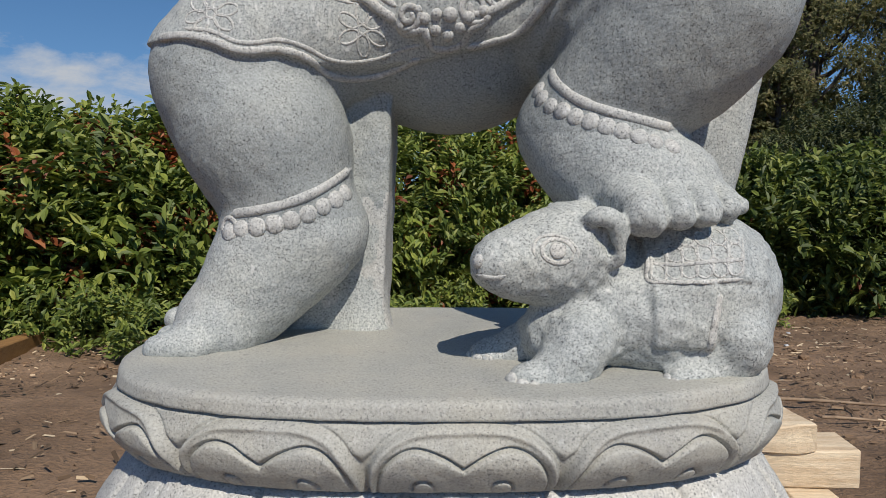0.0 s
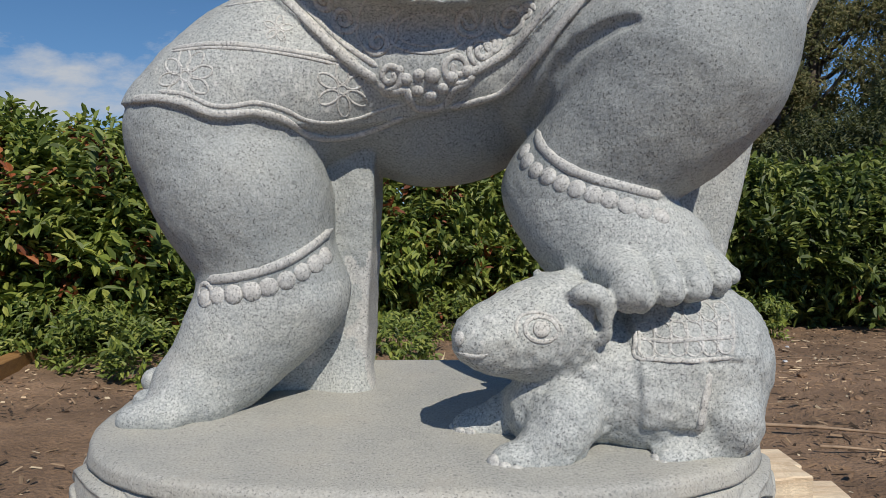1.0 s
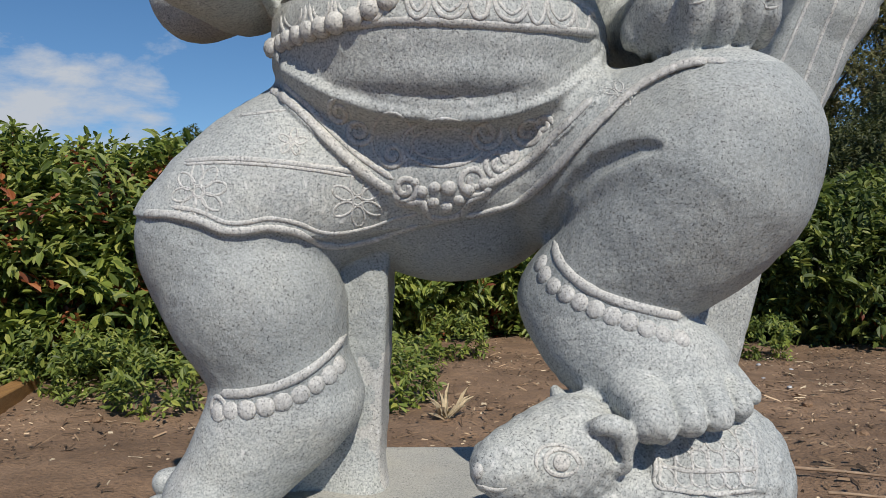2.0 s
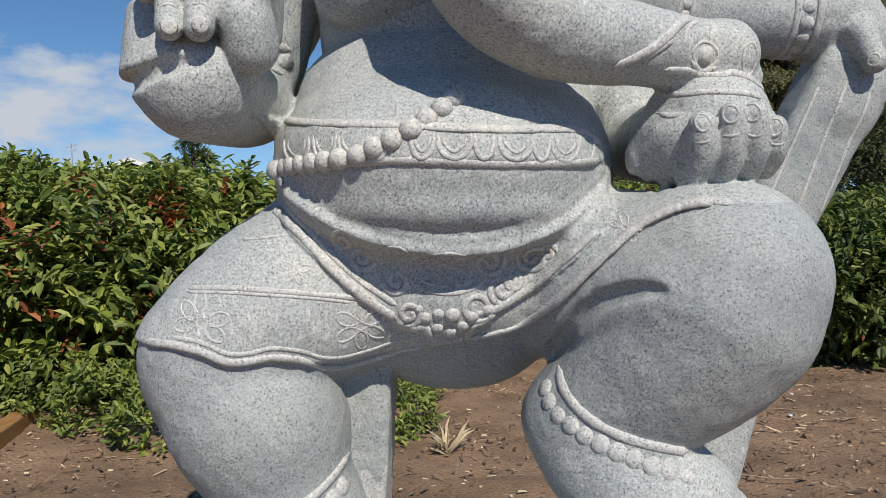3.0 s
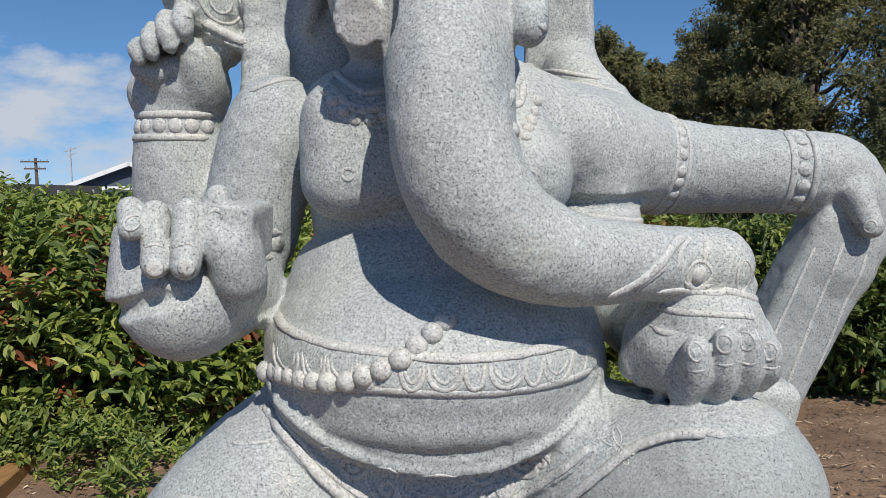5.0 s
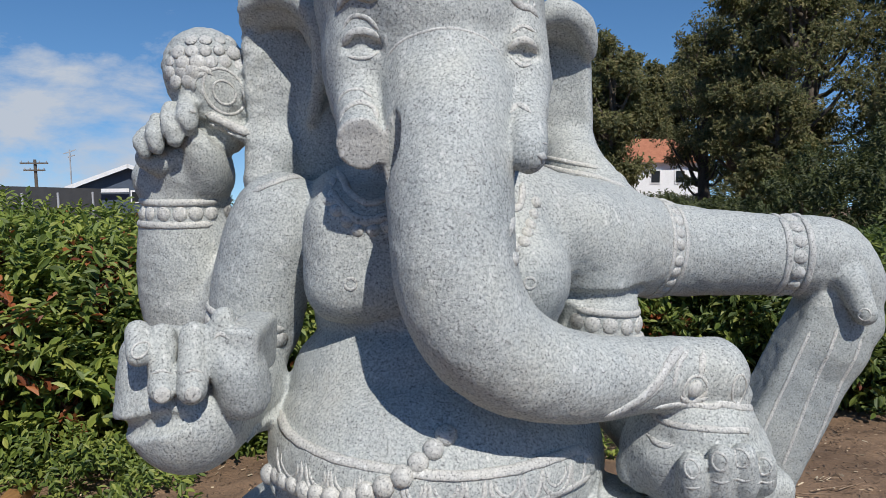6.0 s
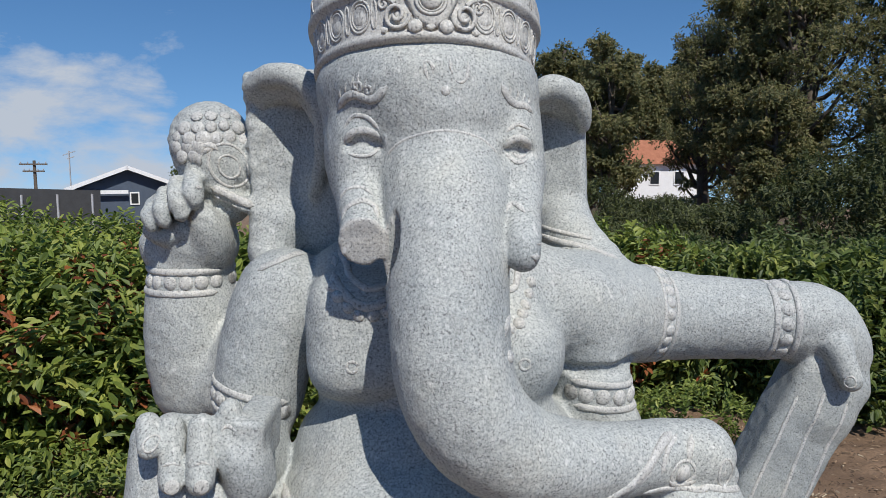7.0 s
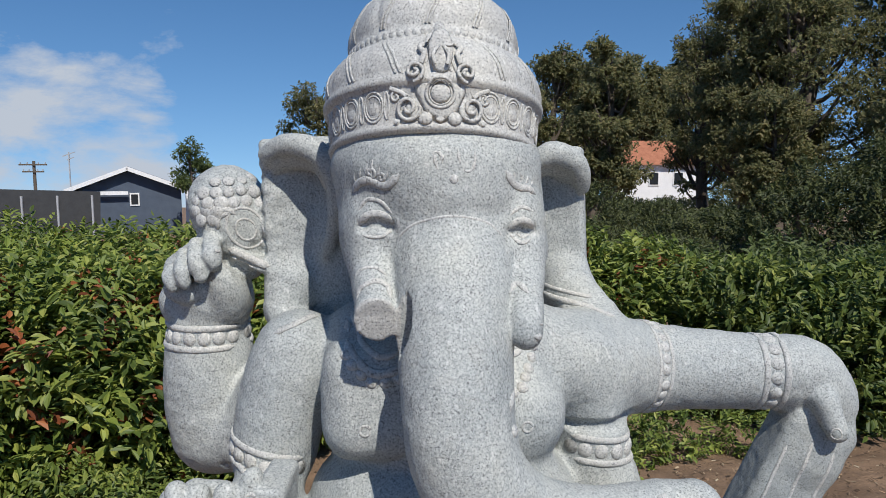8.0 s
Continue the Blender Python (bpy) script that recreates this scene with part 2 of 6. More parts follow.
def gather(pieces):
    vs, qs, n = [], [], 0
    for v, q in pieces:
        vs.append(v)
        qs.append(q + n)
        n += len(v)
    return np.concatenate(vs), np.concatenate(qs)


def leaves(at, along, up, length, width):
    """Folded six-sided leaves: arrays of places, directions, upward sides, lengths."""
    along = along / (np.linalg.norm(along, axis=1)[:, None] + 1e-9)
    side = np.cross(along, up)
    side /= np.linalg.norm(side, axis=1)[:, None] + 1e-9
    top = np.cross(side, along)
    L, W = length[:, None], (length * width)[:, None]
    v = np.stack([at, at + along * L * 0.35 + side * W + top * W * 0.35, at + along * L * 0.72 + side * W * 0.8 + top * W * 0.2,
                  at + along * L - top * L * 0.12, at + along * L * 0.72 - side * W * 0.8 + top * W * 0.2, at + along * L * 0.35 - side * W + top * W * 0.35], 1)
    n = np.arange(len(at))[:, None] * 6
    q = np.concatenate([n + np.array([[0, 1, 2, 3]]), n + np.array([[0, 3, 4, 5]])], 0)
    return v.reshape(-1, 3), q


def unit(rng, n):
    d = rng.normal(size=(n, 3))
    return d / np.linalg.norm(d, axis=1)[:, None]


def ground_z(x, y):
    """Level round the pallet, then a gentle fall to the hedge and a flatter one beyond it."""
    near = np.where(y < 1.1, 0.0, 0.133 - 0.124 * y)
    z = np.where(y < 7.0, near, -0.735 - 0.057 * (y - 7.0))
    z = np.where(y > 60, -3.756 - 0.062 * (y - 60), z)
    return z + np.where((x < -1.2) & (y < 9), np.clip((-1.2 - x) * 0.05, 0, 0.10), 0)


# ---- ground ----
def build_ground():
    xs = np.concatenate([-np.geomspace(900, 6.2, 26), np.linspace(-6, 6, 241), np.geomspace(6.2, 900, 26)])
    ys = np.concatenate([-np.geomspace(600, 3.2, 16), np.linspace(-3, 8, 221), np.geomspace(8.2, 1500, 34)])
    X, Y = np.meshgrid(xs, ys)
    Z = ground_z(X, Y)
    flat = [noise.fractal(Vector((x * 1.3, y * 1.3, 0)), 0.9, 2.1, 5) * 0.022 + noise.fractal(Vector((x * 7, y * 7, 4)), 0.8, 2.1, 3) * 0.015
            if abs(x) < 6.5 and -3 < y < 9 else 0.0 for x, y in zip(X.ravel(), Y.ravel())]
    Z = Z + np.array(flat).reshape(Z.shape)
    w, h = len(xs), len(ys)
    i, j = np.meshgrid(np.arange(h - 1), np.arange(w - 1), indexing="ij")
    q = np.stack([i * w + j, i * w + j + 1, (i + 1) * w + j + 1, (i + 1) * w + j], -1).reshape(-1, 4)
    ob = new("ground", quads_mesh("ground", np.stack([X, Y, Z], -1).reshape(-1, 3), q, SOIL, True))
    tagged(ob, "bare brown garden soil sloping gently towards the hedge", "ground", kind="structure")


build_ground()


# ---- the statue: solid forms blended on a grid, then carved relief ----
VOX = 0.0033
LO, HI = np.array([-0.50, 0.70, 0.42]), np.array([0.72, 1.42, 1.78])
DIMS = np.ceil((HI - LO) / VOX).astype(int)
FIELD = np.full(DIMS, 0.08, np.float32)


def block(lo, hi, pad):
    a = np.clip(np.floor((np.asarray(lo) - pad - LO) / VOX).astype(int), 0, DIMS)
    b = np.clip(np.ceil((np.asarray(hi) + pad - LO) / VOX).astype(int) + 1, 0, DIMS)
    ax = [(LO[i] + np.arange(a[i], b[i]) * VOX).astype(np.float32) for i in range(3)]
    return tuple(slice(a[i], b[i]) for i in range(3)), ax[0][:, None, None], ax[1][None, :, None], ax[2][None, None, :]


def blend(sl, d, k):
    f = FIELD[sl]
    h = np.maximum(k - np.abs(f - d), 0) / k
    FIELD[sl] = np.minimum(f, d) - h * h * k * 0.25


def limb(*points, k=0.02):
    """A chain of round cones through (x, y, z, radius)."""
    pts = np.array(points, float)
    if len(pts) > 2:
        ext = np.vstack([2 * pts[0] - pts[1], pts, 2 * pts[-1] - pts[-2]])
        more = []
        for i in range(len(pts) - 1):
            a, b, c, d = ext[i:i + 4]
            for t in (0.0, 0.25, 0.5, 0.75):
                more.append(0.5 * (2 * b + (c - a) * t + (2 * a - 5 * b + 4 * c - d) * t ** 2 + (3 * b - a - 3 * c + d) * t ** 3))
        pts = np.array(more + [pts[-1]])
    pts = pts.astype(np.float32)
    pad = k + 4 * VOX
    for i in range(len(pts) - 1):
        a, b = pts[i], pts[i + 1]
        lo = np.minimum(a[:3] - a[3], b[:3] - b[3])
        hi = np.maximum(a[:3] + a[3], b[:3] + b[3])
        sl, x, y, z = block(lo, hi, pad)
        ab = b[:3] - a[:3]
        t = np.clip(((x - a[0]) * ab[0] + (y - a[1]) * ab[1] + (z - a[2]) * ab[2]) / max(float(ab @ ab), 1e-8), 0, 1)
        d = np.sqrt((x - a[0] - t * ab[0]) ** 2 + (y - a[1] - t * ab[1]) ** 2 + (z - a[2] - t * ab[2]) ** 2) - (a[3] + t * (b[3] - a[3]))
        blend(sl, d, k)


def local(at, size, turn, k):
    c, s = np.array(at, np.float32), np.array(size, np.float32)
    r = np.array(Euler([radians(v) for v in turn]).to_matrix(), np.float32)
    ext = np.abs(r) @ s
    sl, x, y, z = block(c - ext, c + ext, k + 4 * VOX)
    x, y, z = x - c[0], y - c[1], z - c[2]
    return sl, s, [r[0, i] * x + r[1, i] * y + r[2, i] * z for i in range(3)]


def ball(at, size, turn=(0, 0, 0), k=0.02):
    sl, s, (u, v, w) = local(at, size, turn, k)
    k0 = np.sqrt((u / s[0]) ** 2 + (v / s[1]) ** 2 + (w / s[2]) ** 2)
    k1 = np.sqrt((u / s[0] ** 2) ** 2 + (v / s[1] ** 2) ** 2 + (w / s[2] ** 2) ** 2)
    blend(sl, k0 * (k0 - 1) / (k1 + 1e-6), k)


def slab(at, size, turn=(0, 0, 0), k=0.02, soft=0.45):
    """A box with softly rounded edges; size is half its extent."""
    sl, s, (u, v, w) = local(at, size, turn, k)
    rr = min(s) * soft
    qx, qy, qz = np.abs(u) - s[0] + rr, np.abs(v) - s[1] + rr, np.abs(w) - s[2] + rr
    d = np.sqrt(np.maximum(qx, 0) ** 2 + np.maximum(qy, 0) ** 2 + np.maximum(qz, 0) ** 2) + np.minimum(np.maximum(qx, np.maximum(qy, qz)), 0) - rr
    blend(sl, d, k)


def carve(a, b, r, k=0.006):
    """Cut a groove of round section from a to b."""
    a, b = np.array(a, np.float32), np.array(b, np.float32)
    sl, x, y, z = block(np.minimum(a, b) - r, np.maximum(a, b) + r, k + 4 * VOX)
    ab = b - a
    t = np.clip(((x - a[0]) * ab[0] + (y - a[1]) * ab[1] + (z - a[2]) * ab[2]) / max(float(ab @ ab), 1e-8), 0, 1)
    d = r - np.sqrt((x - a[0] - t * ab[0]) ** 2 + (y - a[1] - t * ab[1]) ** 2 + (z - a[2] - t * ab[2]) ** 2)
    f = FIELD[sl]
    h = np.maximum(k - np.abs(f - d), 0) / k
    FIELD[sl] = np.maximum(f, d) + h * h * k * 0.25


def slice_off(at_, normal, reach):
    """Saw the stone off flat beyond a plane, within a reach."""
    c, n = np.array(at_, np.float32), np.array(normal, np.float32)
    n /= np.linalg.norm(n)
    sl, x, y, z = block(c - reach, c + reach, 0)
    side = (x - c[0]) * n[0] + (y - c[1]) * n[1] + (z - c[2]) * n[2]
    near = (x - c[0]) ** 2 + (y - c[1]) ** 2 + (z - c[2]) ** 2 < reach ** 2
    FIELD[sl] = np.where(near, np.maximum(FIELD[sl], side), FIELD[sl])


def drape(inside, thick, y_most=1.2):
    """Raise the skin by thick wherever inside(x, z) is 1: cloth, belts, blankets."""
    x = (LO[0] + np.arange(DIMS[0]) * VOX)[:, None]
    z = (LO[2] + np.arange(DIMS[2]) * VOX)[None, :]
    rows = int((y_most - LO[1]) / VOX)
    FIELD[:, :rows, :] -= (thick * inside(x, z)).astype(np.float32)[:, None, :]


def edge(d, soft=0.004):
    return np.clip(d / soft + 0.5, 0, 1)


def sample(p):
    """The field at places, by three-way interpolation."""
    g = np.clip((p - LO) / VOX, 0, np.array(DIMS) - 1.001)
    i = g.astype(int)
    f = g - i
    out = 0
    for o in np.ndindex(2, 2, 2):
        w = np.prod(np.where(np.array(o), f, 1 - f), axis=-1)
        out = out + w * FIELD[i[..., 0] + o[0], i[..., 1] + o[1], i[..., 2] + o[2]]
    return out


def strike(start, way, far=0.72):
    """Where rays first meet the stone, and the outward normals there."""
    start, way = np.atleast_2d(np.asarray(start, float)), np.atleast_2d(np.asarray(way, float))
    way = way / np.linalg.norm(way, axis=1)[:, None]
    t = np.arange(0, far, VOX * 0.5)
    f = sample(start[:, None] + way[:, None] * t[None, :, None])
    hit = (f < 0).argmax(1)
    found = (f < 0).any(1)
    k = np.maximum(hit, 1)
    r = np.arange(len(start))
    f0, f1 = f[r, k - 1], f[r, k]
    d = t[k - 1] + (t[k] - t[k - 1]) * np.clip(f0 / np.where(f0 == f1, 1, f0 - f1), 0, 1)
    p = start + way * d[:, None]
    e = 1.5 * VOX
    nrm = np.stack([sample(p + e * a) - sample(p - e * a) for a in np.eye(3)], -1)
    nrm /= np.linalg.norm(nrm, axis=1)[:, None] + 1e-9
    return p[found], nrm[found], found


def surface():
    """The zero surface of the field as quads (surface nets)."""
    s = FIELD < 0
    n = np.array(DIMS) - 1
    count = np.zeros(n, np.uint8)
    for o in np.ndindex(2, 2, 2):
        count += s[o[0]:o[0] + n[0], o[1]:o[1] + n[1], o[2]:o[2] + n[2]]
    cells = np.argwhere((count > 0) & (count < 8))
    ident = np.full(n, -1, np.int32)
    ident[tuple(cells.T)] = np.arange(len(cells))
    total, hits = np.zeros((len(cells), 3)), np.zeros(len(cells))
    corners = list(np.ndindex(2, 2, 2))
    for ca in corners:
        for axis in range(3):
            if ca[axis]:
                continue
            cb = list(ca)
            cb[axis] = 1
            fa = FIELD[tuple((cells + ca).T)].astype(float)
            fb = FIELD[tuple((cells + cb).T)].astype(float)
            cross = (fa < 0) != (fb < 0)
            t = np.where(cross, fa / np.where(cross, fa - fb, 1), 0)
            p = np.array(ca, float)[None].repeat(len(cells), 0)
            p[:, axis] = t
            total += p * cross[:, None]
            hits += cross
    verts = LO + (cells + total / hits[:, None]) * VOX
    quads = []
    for axis in range(3):
        u, v = (axis + 1) % 3, (axis + 2) % 3
        a = [slice(None)] * 3
        b = [slice(None)] * 3
        a[axis], b[axis] = slice(0, -1), slice(1, None)
        flip = s[tuple(a)] != s[tuple(b)]
        e = np.argwhere(flip)
        e = e[(e[:, u] > 0) & (e[:, v] > 0) & (e[:, u] < n[u]) & (e[:, v] < n[v])]
        du, dv = np.eye(3, dtype=int)[u], np.eye(3, dtype=int)[v]
        q = np.stack([ident[tuple(c.T)] for c in (e - du - dv, e - dv, e, e - du)], -1)
        inside = s[tuple(e.T)]
        q = np.where(inside[:, None], q, q[:, ::-1])
        quads.append(q[(q >= 0).all(1)])
    return verts, np.concatenate(quads)


# pelvis, belly, chest
ball((0.012, 1.13, 0.821), (0.155, 0.13, 0.105), (0, 0, 0), k=0.03)
ball((-0.001, 1.085, 1.042), (0.226, 0.205, 0.136), (0, 0, 0), k=0.03)  # belly
ball((0.003, 1.13, 0.882), (0.223, 0.175, 0.107), (0, 0, 0), k=0.03)  # lap
ball((-0.010, 1.155, 1.186), (0.158, 0.13, 0.15), (0, 0, 0), k=0.04)
ball((-0.004, 1.145, 1.259), (0.171, 0.13, 0.155), (0, 0, 0), k=0.04)
ball((0, 1.12, 1.12), (0.205, 0.155, 0.125), k=0.006)  # stomach
ball((0, 1.09, 1.09), (0.205, 0.165, 0.09), k=0.02)
slab((-0.092, 1.10, 1.302), (0.084, 0.102, 0.088), (-4, 0, 4), k=0.005, soft=0.62)  # breasts
ball((0.115, 1.09, 1.271), (0.062, 0.07, 0.065), (0, 0, 0), k=0.05)
ball((0.004, 1.17, 1.371), (0.189, 0.1, 0.074), (0, 0, 0), k=0.05)  # shoulders
ball((0, 1.075, 0.99), (0.205, 0.185, 0.058), (0, 0, 0), k=.02)
limb((-0.2, 1.045, 0.865, 0.09), (-0.05, 1.09, 0.875, 0.10), k=.03)
# standing leg
limb((-0.318, 1, 0.805, 0.066), (-0.281, 1.01, 0.753, 0.092), (-0.243, 1.01, 0.706, 0.106), (-0.224, 1.01, 0.646, 0.087), (-0.211, 1, 0.598, 0.076), k=0.02)
limb((-0.17, 1, 0.58, 0.067), (-0.237, 0.99, 0.515, 0.06), (-0.295, 0.965, 0.453, 0.05), k=0.02)  # foot
limb((-0.237, 0.98, 0.56, 0.068), (-0.282, 0.965, 0.483, 0.049), (-0.312, 0.955, 0.448, 0.046), k=0.02)
limb((-0.296, 0.94, 0.453, 0.042), (-0.351, 0.905, 0.436, 0.018), k=0.02)
limb((-0.318, 0.9, 0.439, 0.022), (-0.367, 0.9, 0.436, 0.017), k=0.012)
limb((-0.319, 0.945, 0.433, 0.022), (-0.37, 0.945, 0.429, 0.016), k=0.012)
limb((-0.328, 0.985, 0.434, 0.023), (-0.382, 0.985, 0.43, 0.017), k=0.012)
limb((-0.33, 1.03, 0.449, 0.025), (-0.386, 1.03, 0.445, 0.019), k=0.012)
limb((-0.318, 1, 0.785, 0.066), (-0.235, 1.035, 0.843, 0.099), (-0.133, 1.1, 0.881, 0.124), k=0.03)  # thigh
# bent leg
limb((0.155, 1.1, 0.88, 0.096), (0.249, 1, 0.881, 0.109), (0.326, 0.945, 0.887, 0.102), k=0.03)
limb((0.316, 0.935, 0.877, 0.121), (0.331, 0.935, 0.907, 0.117), k=0.03)
limb((0.319, 0.935, 0.87, 0.121), (0.278, 0.95, 0.813, 0.11), (0.224, 0.968, 0.756, 0.089), k=0.006)  # calf
limb((0.171, 0.985, 0.718, 0.07), (0.229, 0.94, 0.659, 0.071), (0.255, 0.915, 0.637, 0.053), (0.307, 0.925, 0.643, 0.043), k=0.03)  # foot
# supports at the back
slab((-0.147, 1.115, 0.6), (0.067, 0.08, 0.21), (0, 3, 0), k=.006, soft=.10)
limb((-0.235, 1.075, 0.41, 0.045), (-0.175, 1.085, 0.50, 0.03), k=.02)
limb((-0.115, 1.06, 0.415, 0.04), (-0.125, 1.075, 0.47, 0.03), k=.03)
slab((0.582, 1.27, 1.053), (0.060, 0.045, 0.174), (0, 25, 0), k=0.006)  # club
limb((0.643, 1.275, 1.153, 0.058), (0.635, 1.275, 1.13, 0.06), k=0.02)
slab((0.415, 1.14, 0.736), (0.053, 0.05, 0.256), (0, 11, 0), k=0.006)
# gap between hand and knee
carve((0.227, 0.945, 1.029), (0.25, 0.945, 1.019), 0.011, k=.008)
carve((0.25, 0.945, 1.019), (0.277, 0.945, 1.013), 0.011, k=.008)
carve((0.277, 0.945, 1.013), (0.3, 0.945, 1.01), 0.011, k=.008)
carve((0.233, 0.97, 1.021), (0.258, 0.97, 1.011), 0.011, k=.008)
carve((0.258, 0.97, 1.011), (0.285, 0.97, 1.005), 0.011, k=.008)
carve((0.285, 0.97, 1.005), (0.309, 0.97, 1.002), 0.011, k=.008)
carve((0.242, 1, 1.011), (0.267, 1, 1.001), 0.011, k=.008)
carve((0.267, 1, 1.001), (0.295, 1, 0.994), 0.011, k=.008)
carve((0.295, 1, 0.994), (0.32, 1, 0.991), 0.011, k=.008)
carve((0.252, 1.04, 0.998), (0.279, 1.04, 0.988), 0.011, k=.008)
carve((0.279, 1.04, 0.988), (0.308, 1.04, 0.981), 0.011, k=.008)
carve((0.308, 1.04, 0.981), (0.334, 1.04, 0.978), 0.011, k=.008)
# the four arms
limb((-0.223, 1.15, 1.344, 0.066), (-0.248, 1.145, 1.267, 0.065), (-0.266, 1.14, 1.177, 0.061), k=0.012)  # upper arm
limb((-0.268, 1.1, 1.122, 0.055), (-0.28, 0.99, 1.126, 0.054), (-0.290, 0.935, 1.138, 0.055), k=0.02)
limb((-0.286, 0.93, 1.133, 0.063), (-0.308, 0.935, 1.181, 0.045), k=0.02)  # raised palm
limb((-0.326, 0.925, 1.150, 0.043), (-0.339, 0.93, 1.207, 0.022), k=0.02)
limb((-0.323, 0.89, 1.241, 0.014), (-0.314, 0.868, 1.222, 0.013), k=0.003)
limb((-0.297, 0.89, 1.237, 0.015), (-0.291, 0.868, 1.184, 0.015), k=0.003)
limb((-0.263, 0.89, 1.237, 0.016), (-0.259, 0.868, 1.184, 0.016), k=0.003)
limb((-0.309, 0.92, 1.224, 0.019), (-0.275, 0.92, 1.221, 0.019), k=0.01)
limb((-0.233, 0.9, 1.256, 0.011), (-0.236, 0.9, 1.226, 0.016), (-0.22, 0.9, 1.198, 0.027), (-0.214, 0.905, 1.166, 0.028), k=0.008)  # thumb
slab((-0.212, 0.93, 1.214), (0.019, 0.05, 0.033), (0, 4, 0), k=0.006)
limb((-0.217, 1.2, 1.325, 0.068), (-0.317, 1.27, 1.194, 0.066), (-0.407, 1.3, 1.158, 0.066), k=0.02)  # rear arm
limb((-0.406, 1.3, 1.163, 0.068), (-0.408, 1.295, 1.245, 0.071), (-0.407, 1.29, 1.34, 0.064), k=0.02)
limb((-0.402, 1.285, 1.377, 0.06), (-0.39, 1.28, 1.405, 0.065), k=0.02)  # hand
limb((-0.438, 1.225, 1.464, 0.013), (-0.435, 1.200, 1.453, 0.013), (-0.431, 1.195, 1.440, 0.011), k=0.002)
limb((-0.421, 1.225, 1.484, 0.013), (-0.415, 1.194, 1.466, 0.013), (-0.410, 1.190, 1.446, 0.012), k=0.002)
limb((-0.400, 1.225, 1.502, 0.013), (-0.391, 1.191, 1.481, 0.013), (-0.383, 1.187, 1.457, 0.012), k=0.002)
limb((-0.375, 1.225, 1.511, 0.014), (-0.367, 1.195, 1.491, 0.015), (-0.365, 1.195, 1.475, 0.013), k=0.002)
limb((-0.361, 1.260, 1.396, 0.034), (-0.358, 1.232, 1.431, 0.027), (-0.364, 1.215, 1.458, 0.014), k=0.010)
limb((-0.440, 1.225, 1.429, 0.016), (-0.418, 1.225, 1.422, 0.018), (-0.394, 1.225, 1.434, 0.018), k=0.004)
limb((-0.442, 1.290, 1.396, 0.046), (-0.399, 1.290, 1.402, 0.050), k=0.012)
limb((-0.437, 1.260, 1.455, 0.030), (-0.399, 1.260, 1.482, 0.032), k=0.010)
limb((-0.338, 1.28, 1.477, 0.04), (-0.349, 1.28, 1.53, 0.055), (-0.365, 1.28, 1.569, 0.061), k=0.015)  # bud
slab((-0.34, 1.275, 1.49), (0.055, 0.05, 0.009), (0, 28, 0), k=0.006)
limb((0.177, 1.17, 1.329, 0.074), (0.256, 1.22, 1.304, 0.078), (0.369, 1.275, 1.284, 0.069), (0.564, 1.28, 1.274, 0.059), k=0.018)  # rear arm
limb((0.573, 1.28, 1.274, 0.057), (0.630, 1.28, 1.268, 0.054), (0.677, 1.27, 1.220, 0.038), k=0.02)
limb((0.634, 1.22, 1.242, 0.023), (0.649, 1.2, 1.194, 0.017), k=0.01)
limb((0.681, 1.27, 1.215, 0.027), (0.687, 1.25, 1.162, 0.021), k=0.01)
limb((0.698, 1.32, 1.213, 0.027), (0.708, 1.3, 1.135, 0.020), k=0.01)
limb((0.23, 1.18, 1.285, 0.06), (0.242, 1.18, 1.147, 0.06), k=0.02)  # front arm
limb((0.255, 1.18, 1.131, 0.06), (0.273, 1.15, 1.078, 0.050), (0.298, 1.03, 1.072, 0.050), k=0.008)
ball((0.319, 0.985, 1.069), (0.091, 0.085, 0.065), (0, 0, 0), k=0.003)  # hand under the bowl
ball((0.319, 0.985, 1.105), (0.071, 0.078, 0.051), (0, 0, 0), k=0.006)  # bowl
limb((0.288, 0.928, 1.030, 0.018), (0.289, 0.908, 1.055, 0.018), (0.286, 0.9, 1.084, 0.016), k=0.0025)
limb((0.319, 0.924, 1.030, 0.017), (0.319, 0.903, 1.060, 0.017), (0.317, 0.897, 1.096, 0.015), k=0.0025)
limb((0.350, 0.930, 1.034, 0.016), (0.348, 0.908, 1.062, 0.016), (0.343, 0.9, 1.098, 0.014), k=0.0025)
limb((0.378, 0.944, 1.038, 0.014), (0.376, 0.922, 1.058, 0.014), (0.373, 0.912, 1.084, 0.012), k=0.0025)
limb((0.245, 0.98, 1.05, 0.024), (0.27, 0.94, 1.071, 0.013), k=0.008)
# daylight between the hand and the lap
carve((0.222, 0.93, 1.024), (0.335, 1.35, 0.982), 0.011, k=0.006)
carve((0.245, 0.93, 1.018), (0.368, 1.35, 0.976), 0.011, k=0.006)
carve((0.270, 0.93, 1.013), (0.404, 1.35, 0.971), 0.010, k=0.006)
# head, trunk, tusks, ears
ball((-0.008, 1.135, 1.585), (0.146, 0.175, 0.167), (0, 0, 0), k=0.03)
ball((-0.008, 1.12, 1.496), (0.127, 0.155, 0.093), (0, 0, 0), k=0.04)  # cheeks
ball((0.007, 1.06, 1.591), (0.09, 0.11, 0.061), (0, 0, 0), k=0.05)  # brow
limb((0.011, 1.02, 1.525, 0.082), (0.013, 0.958, 1.452, 0.071), (0.015, 0.912, 1.37, 0.064), (0.021, 0.890, 1.30, 0.061), (0.042, 0.886, 1.247, 0.059), (0.082, 0.895, 1.209, 0.054), (0.133, 0.910, 1.187, 0.048), (0.190, 0.928, 1.179, 0.042), (0.245, 0.95, 1.176, 0.038), (0.287, 0.972, 1.170, 0.037), k=0.014)  # trunk
